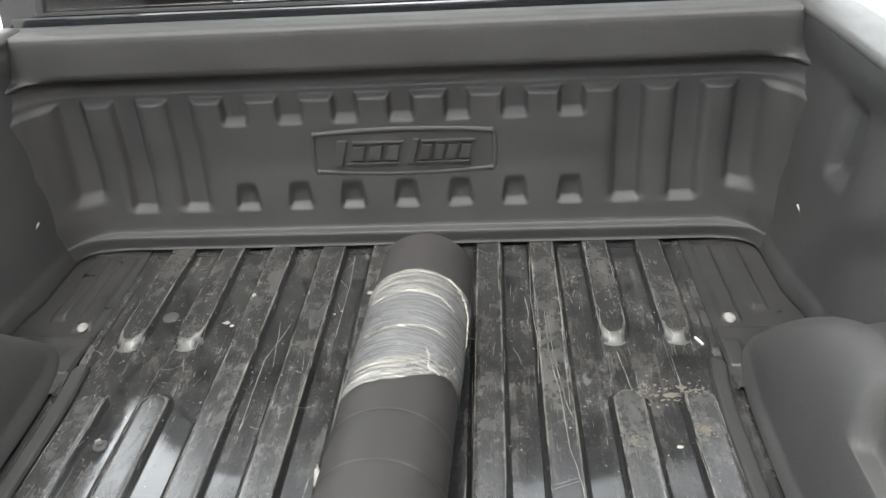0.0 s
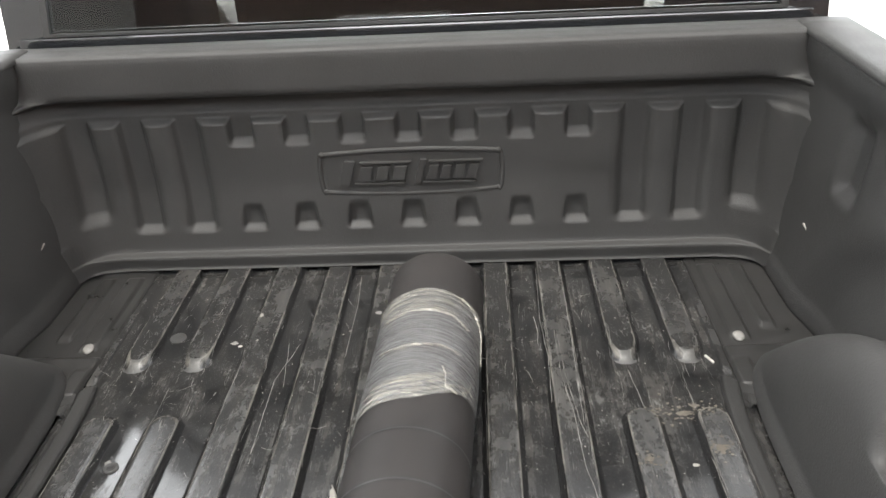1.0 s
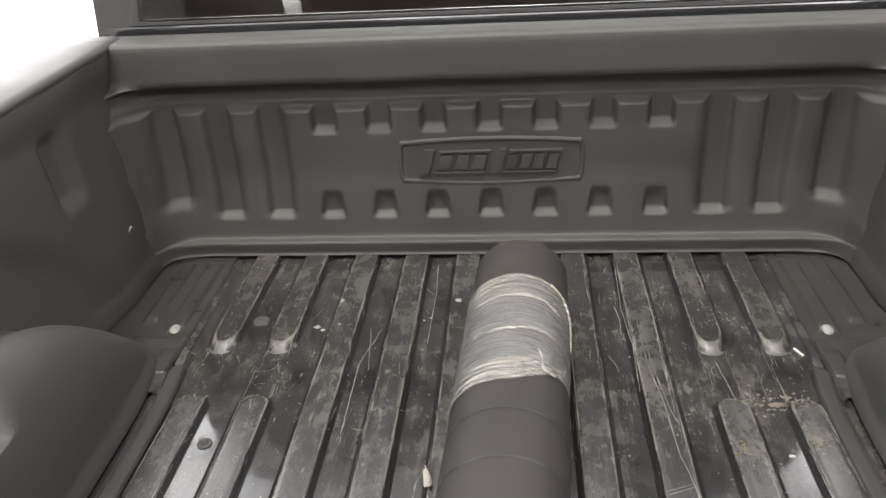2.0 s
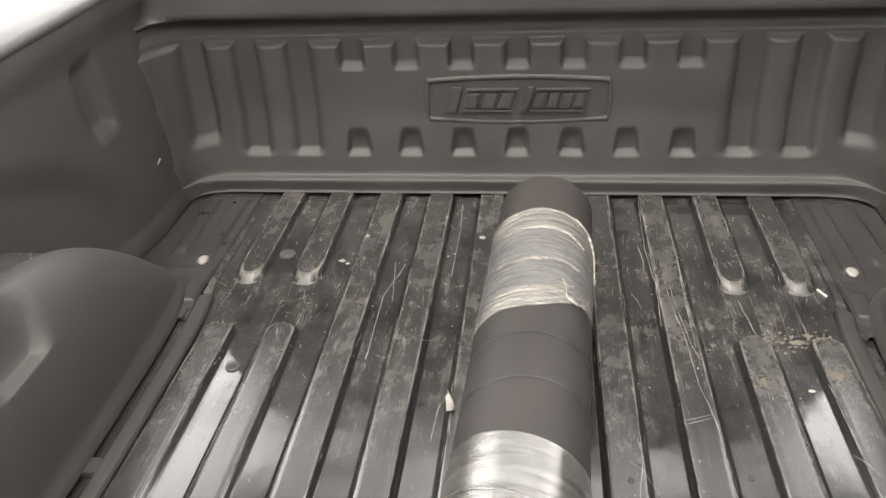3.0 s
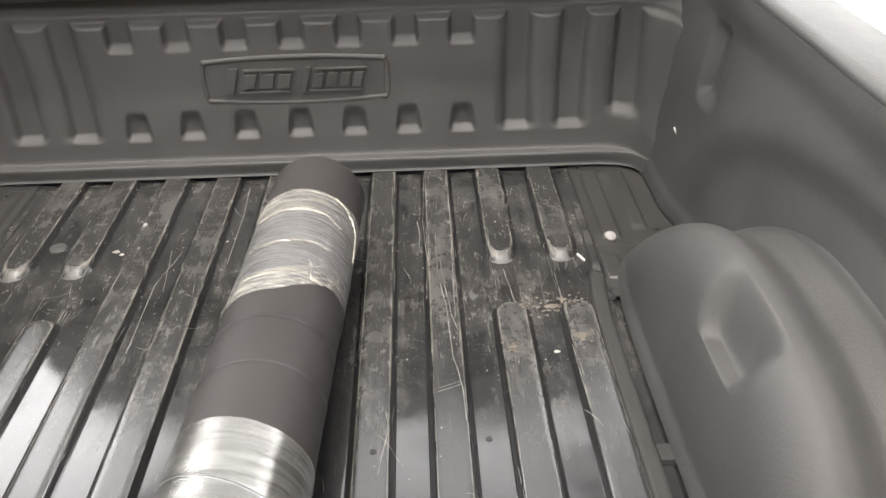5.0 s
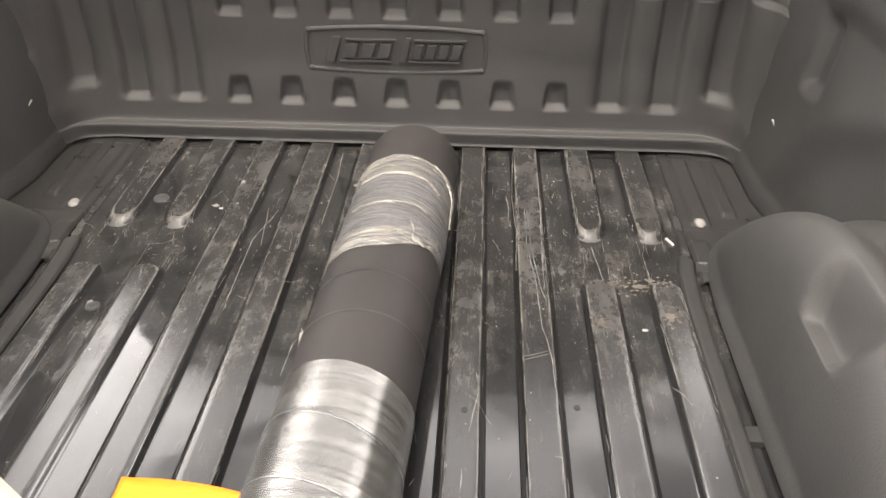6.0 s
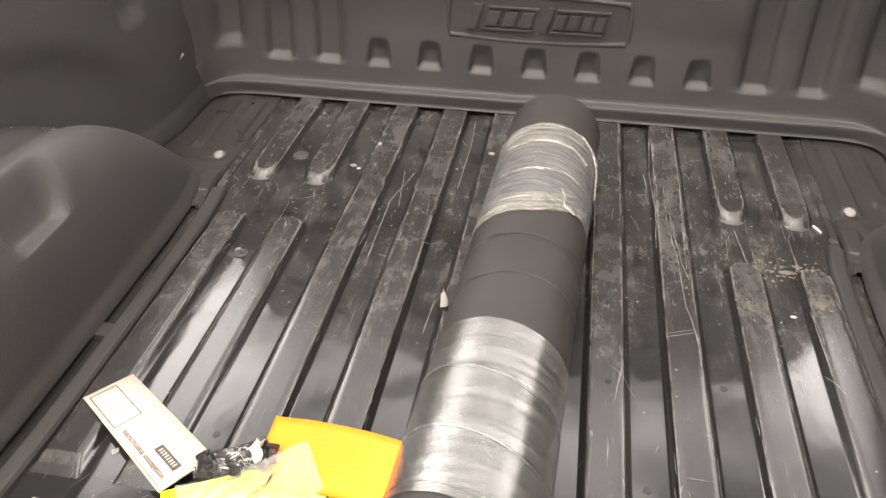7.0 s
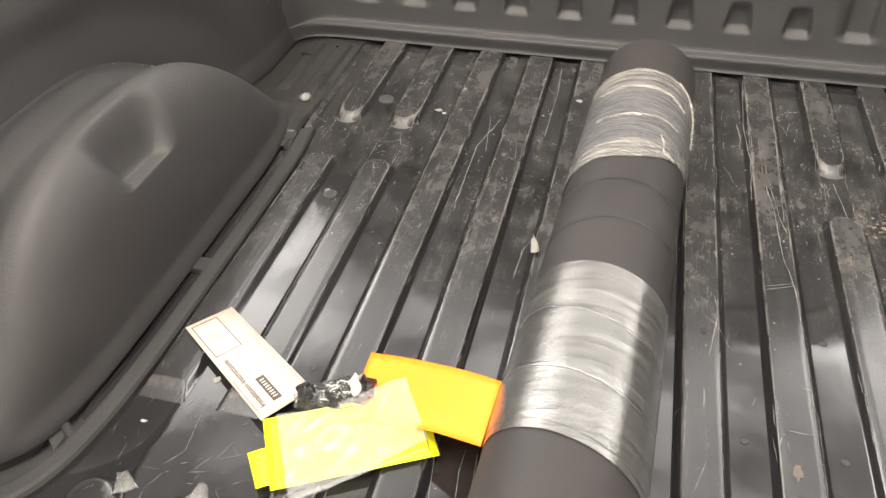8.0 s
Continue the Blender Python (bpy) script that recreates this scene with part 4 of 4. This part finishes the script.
# ---- wear, scraps and fastenings on the bed floor ----
def ribbon(points, width, lift=0.0008):
    """A thin mark that follows the floor through points (x, y)."""
    pts = []
    for p, q in zip(points, points[1:]):
        n = max(2, int(math.dist(p, q) / 0.012))
        pts += [(p[0] + (q[0] - p[0]) * k / n, p[1] + (q[1] - p[1]) * k / n) for k in range(n)]
    pts.append(points[-1])
    verts, faces = [], []
    for i, (x, y) in enumerate(pts):
        p, q = pts[max(i - 1, 0)], pts[min(i + 1, len(pts) - 1)]
        l = math.dist(p, q) or 1.0
        nx, ny = -(q[1] - p[1]) / l, (q[0] - p[0]) / l
        w = width * (0.35 + 0.65 * abs(noise.noise(Vector((x * 40, y * 40, 0)))) * 1.6) * (0.4 if i in (0, len(pts) - 1) else 1.0)
        j = 0.0015 * noise.noise(Vector((y * 30, x * 30, 2.0)))
        for s in (-0.5, 0.5):
            px, py = x + nx * (w * s) + j, y + ny * w * s
            verts.append((px, py, floor_z(px, py) + lift))
    faces = [(2 * i, 2 * i + 1, 2 * i + 3, 2 * i + 2) for i in range(len(pts) - 1)]
    return verts, faces


def mark(name, points, width, material, parent, lift=0.0008):
    mesh = bpy.data.meshes.new(name)
    verts, faces = ribbon(points, width, lift)
    mesh.from_pydata(verts, [], faces)
    mesh.update()
    return part(name, mesh, material, parent)


LONG_SCRATCHES = (
    ((0.304, 1.348), (0.305, 1.197), (0.318, 1.068), (0.322, 0.954), (0.335, 0.876), (0.336, 0.80)),
    ((0.309, 1.335), (0.313, 1.197), (0.324, 1.070), (0.335, 1.02)),
    ((0.338, 1.503), (0.337, 1.308), (0.334, 1.202), (0.332, 1.053)),
    ((0.282, 1.548), (0.279, 1.391), (0.285, 1.25), (0.281, 1.12)),
    ((0.266, 1.41), (0.272, 1.35), (0.268, 1.31)),
    ((0.287, 0.863), (0.333, 0.881)), ((0.290, 0.872), (0.333, 0.888)),
    ((0.213, 0.781), (0.200, 0.695)), ((-0.129, 1.592), (-0.122, 1.476), (-0.124, 1.319), (-0.125, 1.271)),
    ((-0.105, 0.902), (-0.110, 0.812)), ((-0.329, 1.259), (-0.329, 1.168), (-0.335, 1.124)),
    ((-0.250, 1.33), (-0.232, 1.185)), ((-0.225, 1.326), (-0.254, 1.203), (-0.252, 1.003)),
    ((-0.057, 1.545), (-0.061, 1.459)), ((-0.050, 1.54), (-0.052, 1.47)),
    ((0.436, 1.22), (0.444, 1.14), (0.449, 1.09)),
)
for line in LONG_SCRATCHES:
    mark("scratch", line, 0.0019, SCRATCH, bed_floor)
FINE_SCRATCHES = (
    ((-0.150, 0.455), (-0.145, 0.415), (-0.140, 0.374)), ((-0.111, 0.459), (-0.112, 0.423), (-0.108, 0.381)), ((-0.094, 0.454), (-0.091, 0.398)),
    ((-0.492, 0.346), (-0.474, 0.373), (-0.482, 0.435)), ((-0.454, 0.343), (-0.427, 0.350)), ((-0.498, 0.307), (-0.486, 0.334)), ((-0.428, 0.370), (-0.418, 0.401)),
    ((0.326, 0.661), (0.348, 0.656)), ((0.297, 0.579), (0.333, 0.578)), ((0.192, 0.630), (0.192, 0.579)), ((0.178, 0.449), (0.194, 0.504)), ((0.237, 0.724), (0.210, 0.765), (0.193, 0.782)),
)
for line in FINE_SCRATCHES:
    mark("scratch", line, 0.0013, SCRATCH, bed_floor)
rng = random.Random(7)
verts, faces = [], []
for _ in range(760):
    y = rng.uniform(0.28, 1.60)
    x = rng.uniform(-0.60, 0.60)
    if y < 0.95 and rng.random() < 0.85:
        continue
    way = rng.gauss(math.pi / 2, 0.28) if rng.random() < 0.8 else rng.uniform(0, math.pi)
    l = rng.uniform(0.004, 0.02) if rng.random() < 0.75 else rng.uniform(0.02, 0.06)
    bend = rng.gauss(0.0, 0.05) * l
    mid = (x + 0.5 * l * math.cos(way) - bend * math.sin(way), min(y + 0.5 * l * math.sin(way) + bend * math.cos(way), 1.61))
    v, f = ribbon([(x, y), mid, (x + l * math.cos(way), min(y + l * math.sin(way), 1.61))], rng.uniform(0.0004, 0.0012))
    faces += [tuple(i + len(verts) for i in face) for face in f]
    verts += v
for _ in range(110):
    x, y, way = rng.uniform(-0.60, -0.28), rng.uniform(0.24, 0.50), rng.gauss(0.7, 0.8)
    l = rng.uniform(0.002, 0.012) if rng.random() < 0.75 else rng.uniform(0.012, 0.035)
    v, f = ribbon([(x, y), (x + l * math.cos(way), y + l * math.sin(way))], rng.uniform(0.0004, 0.0011))
    faces += [tuple(i + len(verts) for i in face) for face in f]
    verts += v
# rib edges are rubbed pale by sliding loads
for k in range(520):
    c, side = rng.choice(RIBS), rng.choice((-1, 1))
    y = rng.uniform(0.45, 1.58)
    if y < 0.9 and rng.random() < 0.5:
        continue
    x, l = c + side * (RIB_FLAT + rng.uniform(-0.003, 0.006)), rng.uniform(0.006, 0.05) if k % 5 else rng.uniform(0.05, 0.18)
    v, f = ribbon([(x, y), (x + rng.uniform(-0.003, 0.003), min(y + l, 1.61))], rng.uniform(0.0004, 0.0012))
    faces += [tuple(i + len(verts) for i in face) for face in f]
    verts += v
fine = bpy.data.meshes.new("scuffing")
fine.from_pydata(verts, [], faces)
fine.update()
tagged(part("scuffing", fine, SCRATCH, bed_floor), kind="stuff")


def chip_mesh(size, seed):
    bm = bmesh.new()
    bmesh.ops.create_icosphere(bm, subdivisions=1, radius=size)
    for v in bm.verts:
        k = 1 + 0.5 * noise.noise(v.co * (2 / size) + Vector((seed, 0, 0)))
        v.co = Vector((v.co.x * k, v.co.y * k * 0.8, v.co.z * 0.35))
    return bm


def scatter(name, spots, size, material, label, category):
    """Loose crumbs at the spots (x, y), joined in one object."""
    verts, faces = [], []
    for k, (x, y) in enumerate(spots):
        bm = chip_mesh(size * rng.uniform(0.5, 1.3), k * 1.7)
        z, base = floor_z(x, y), len(verts)
        bm.verts.index_update()
        verts += [(v.co.x + x, v.co.y + y, v.co.z + z + 0.0006) for v in bm.verts]
        faces += [tuple(v.index + base for v in f.verts) for f in bm.faces]
        bm.free()
    mesh = bpy.data.meshes.new(name)
    mesh.from_pydata(verts, [], faces)
    mesh.update()
    return tagged(part(name, mesh, material), label, category, kind="stuff")


crumbs = [(rng.uniform(-0.62, 0.62), rng.uniform(0.85, 1.60)) for _ in range(120)] + [(rng.uniform(-0.6, 0.6), rng.uniform(0.3, 0.85)) for _ in range(16)]
scatter("pale_grit", crumbs, 0.0013, GRIT, "pale grit scattered over the ribbed bed floor", "grit")
mud = [(rng.gauss(cx, sx), rng.gauss(cy, sy)) for cx, cy, sx, sy, n in ((0.428, 0.968, 0.010, 0.008, 26), (0.553, 0.99, 0.010, 0.014, 30), (0.515, 1.09, 0.028, 0.016, 46), (0.53, 1.12, 0.035, 0.02, 20), (0.475, 1.10, 0.02, 0.012, 12)) for _ in range(n)]
scatter("dried_mud_crumbs", mud, 0.0026, DIRT, "brown dried mud crumbs on the bed floor", "mud")


def flat_patch(cx, cy, rx, ry, seed, n=18):
    """A ragged thin patch lying on the floor."""
    bm = bmesh.new()
    mid = bm.verts.new((cx, cy, floor_z(cx, cy) + 0.0014))
    ring = []
    for k in range(n):
        a = 2 * math.pi * k / n
        r = 0.40 + 0.60 * abs(noise.noise(Vector((math.cos(a) * 1.6 + seed, math.sin(a) * 1.6, seed))))
        x, y = cx + rx * r * math.cos(a), cy + ry * r * math.sin(a)
        ring.append(bm.verts.new((x, y, floor_z(x, y) + 0.0007)))
    for k in range(n):
        bm.faces.new((mid, ring[k], ring[(k + 1) % n]))
    return bm


for cx, cy, rx, ry, s in ((0.428, 0.968, 0.016, 0.011, 1), (0.552, 0.992, 0.016, 0.020, 2), (0.512, 1.092, 0.026, 0.012, 3), (0.536, 1.112, 0.014, 0.010, 4), (0.306, 0.513, 0.012, 0.020, 5)):
    tagged(part("mud_patch", flat_patch(cx, cy, rx, ry, s), DIRT), "thin patch of dried brown mud on the bed floor", "mud", group="mud patches")
for cx, cy, rx, ry, s in ((-0.327, 1.417, 0.008, 0.012, 5), (-0.367, 1.331, 0.014, 0.012, 6), (-0.352, 1.32, 0.010, 0.008, 7), (0.505, 0.965, 0.011, 0.007, 8), (-0.50, 0.985, 0.010, 0.012, 9), (-0.315, 1.325, 0.005, 0.005, 10), (-0.139, 1.358, 0.004, 0.004, 11), (-0.126, 1.369, 0.004, 0.004, 12), (-0.580, 1.50, 0.006, 0.004, 13), (-0.068, 1.42, 0.014, 0.014, 14), (-0.489, 0.497, 0.009, 0.012, 15), (-0.555, 0.405, 0.008, 0.005, 17)):
    tagged(part("pale_scrap", flat_patch(cx, cy, rx, ry, s), SCRATCH if s in (6, 14, 9) else GRIT), "small pale scrap stuck to the bed floor", "scrap", group="pale scraps")

# curled scraps of clear film near the tail
for x, y, turn_by, size in ((-0.511, 0.297, 30, 0.032), (-0.409, 0.303, -15, 0.034)):
    scrap = sheet("film_scrap", steps(0, 1, 0.1), steps(0, 1, 0.1), lambda u, v: (size * (u - 0.5) * (1 - 0.6 * v), 0.55 * size * (v - 0.5) - 0.25 * size * (u - 0.5) ** 2, 0.007 + 0.016 * v * v + 0.010 * abs(u - 0.5)))
    scrap.transform(pose(x, y, 0.0, 0, 0, turn_by))
    film_scrap = part("film_scrap", scrap, CLEAR_SCRAP, None, soft=True)
    thick(film_scrap, 0.0004, 0.0)
    tagged(film_scrap, "curled scrap of milky clear film on the bed floor", "scrap", group="film scraps")

# curled white flake beside the roll
flake_mesh = sheet("white_flake", steps(0, 1, 0.125), steps(0, 1, 0.2), lambda u, v: (-0.090 + 0.014 * math.sin(2.6 * u) * (1 - 0.7 * v * v) - 0.005 * v, 0.868 + 0.036 * v + 0.008 * u * v, 0.0068 + 0.012 * (1 - math.cos(2.6 * u)) / 1.8 * (1 - 0.6 * v)))
flake = part("white_flake", flake_mesh, GRIT, None, soft=True)
thick(flake, 0.0008, 1.0)
tagged(flake, "curled white plastic flake beside the rolled mat", "scrap")
stick = part("pale_splinter", block((0.0045, 0.026, 0.0035), (0, 0, 0), 0.001, pose(0.598, 1.246, floor_z(0.598, 1.246) + 0.002, 0, 0, 24)), WHITE_BIT)
tagged(stick, "pale wood splinter lying on the bed floor", "splinter")


def disc_mesh(r, h, hole=0.0):
    """A low washer or plug, with rounded edge."""
    ring = [(hole, 0.0), (hole, h), (r - 0.002, h), (r, h * 0.5), (r, -0.002)] if hole else [(0.0001, h), (r * 0.8, h), (r - 0.001, h * 0.8), (r, -0.002)]
    return sheet("disc", [2 * math.pi * k / 28 for k in range(29)], ring, lambda a, p: (p[0] * math.cos(a), p[0] * math.sin(a), p[1]))


plug = part("plug", disc_mesh(0.0175, 0.0022), LINER, bed_floor, "round grey plug", soft=True)
plug.location = (-0.495, 1.354, floor_z(-0.495, 1.354) + 0.001)
washer = part("washer", disc_mesh(0.013, 0.0025, 0.005), LINER, bed_floor, "pale washer round a bolt hole", soft=True)
washer.location = (-0.490, 0.974, floor_z(-0.490, 0.974) + 0.001)
bolt = part("bolt", disc_mesh(0.0055, 0.0016), BLACK_PART, washer)
for x, y in ((0.246, 0.558), (0.193, 0.744), (0.369, 0.771), (0.371, 0.553), (-0.362, 0.552)):
    hole = part("hole", disc_mesh(0.006, 0.0006), BLACK_PART, bed_floor, "small dark hole")
    hole.location = (x, y, floor_z(x, y) + 0.0006)

# pale push clips on the side liners
for x, y, z, rz in ((0.811, 1.458, 0.166, 10), (-0.826, 1.508, 0.141, -10)):
    s = math.copysign(1, x)
    pin = part("push_clip", block((0.006, 0.020, 0.004), (0, 0, 0), 0.0015, pose(s * (side_wall(y, z) - 0.003), y, z, 25, 0, rz)), GRIT)
    tagged(pin, "small pale push clip in the side liner", "clip", group="push clips")

# a few pale specks caught in the hollow above the wheel housing
verts, faces = [], []
for k in range(11):
    x, y, z = well_point(rng.uniform(0.04, 0.16), rng.uniform(0.80, 0.94))
    bm = chip_mesh(rng.uniform(0.0009, 0.0018), 3.1 * k)
    base = len(verts)
    bm.verts.index_update()
    verts += [(v.co.x - x, v.co.y + y, v.co.z + z + 0.0004) for v in bm.verts]
    faces += [tuple(v.index + base for v in face.verts) for face in bm.faces]
    bm.free()
mesh = bpy.data.meshes.new("pale_grit")
mesh.from_pydata(verts, [], faces)
mesh.update()
tagged(part("pale_grit", mesh, WHITE_BIT), "pale specks on the wheel housing", "grit", kind="stuff")
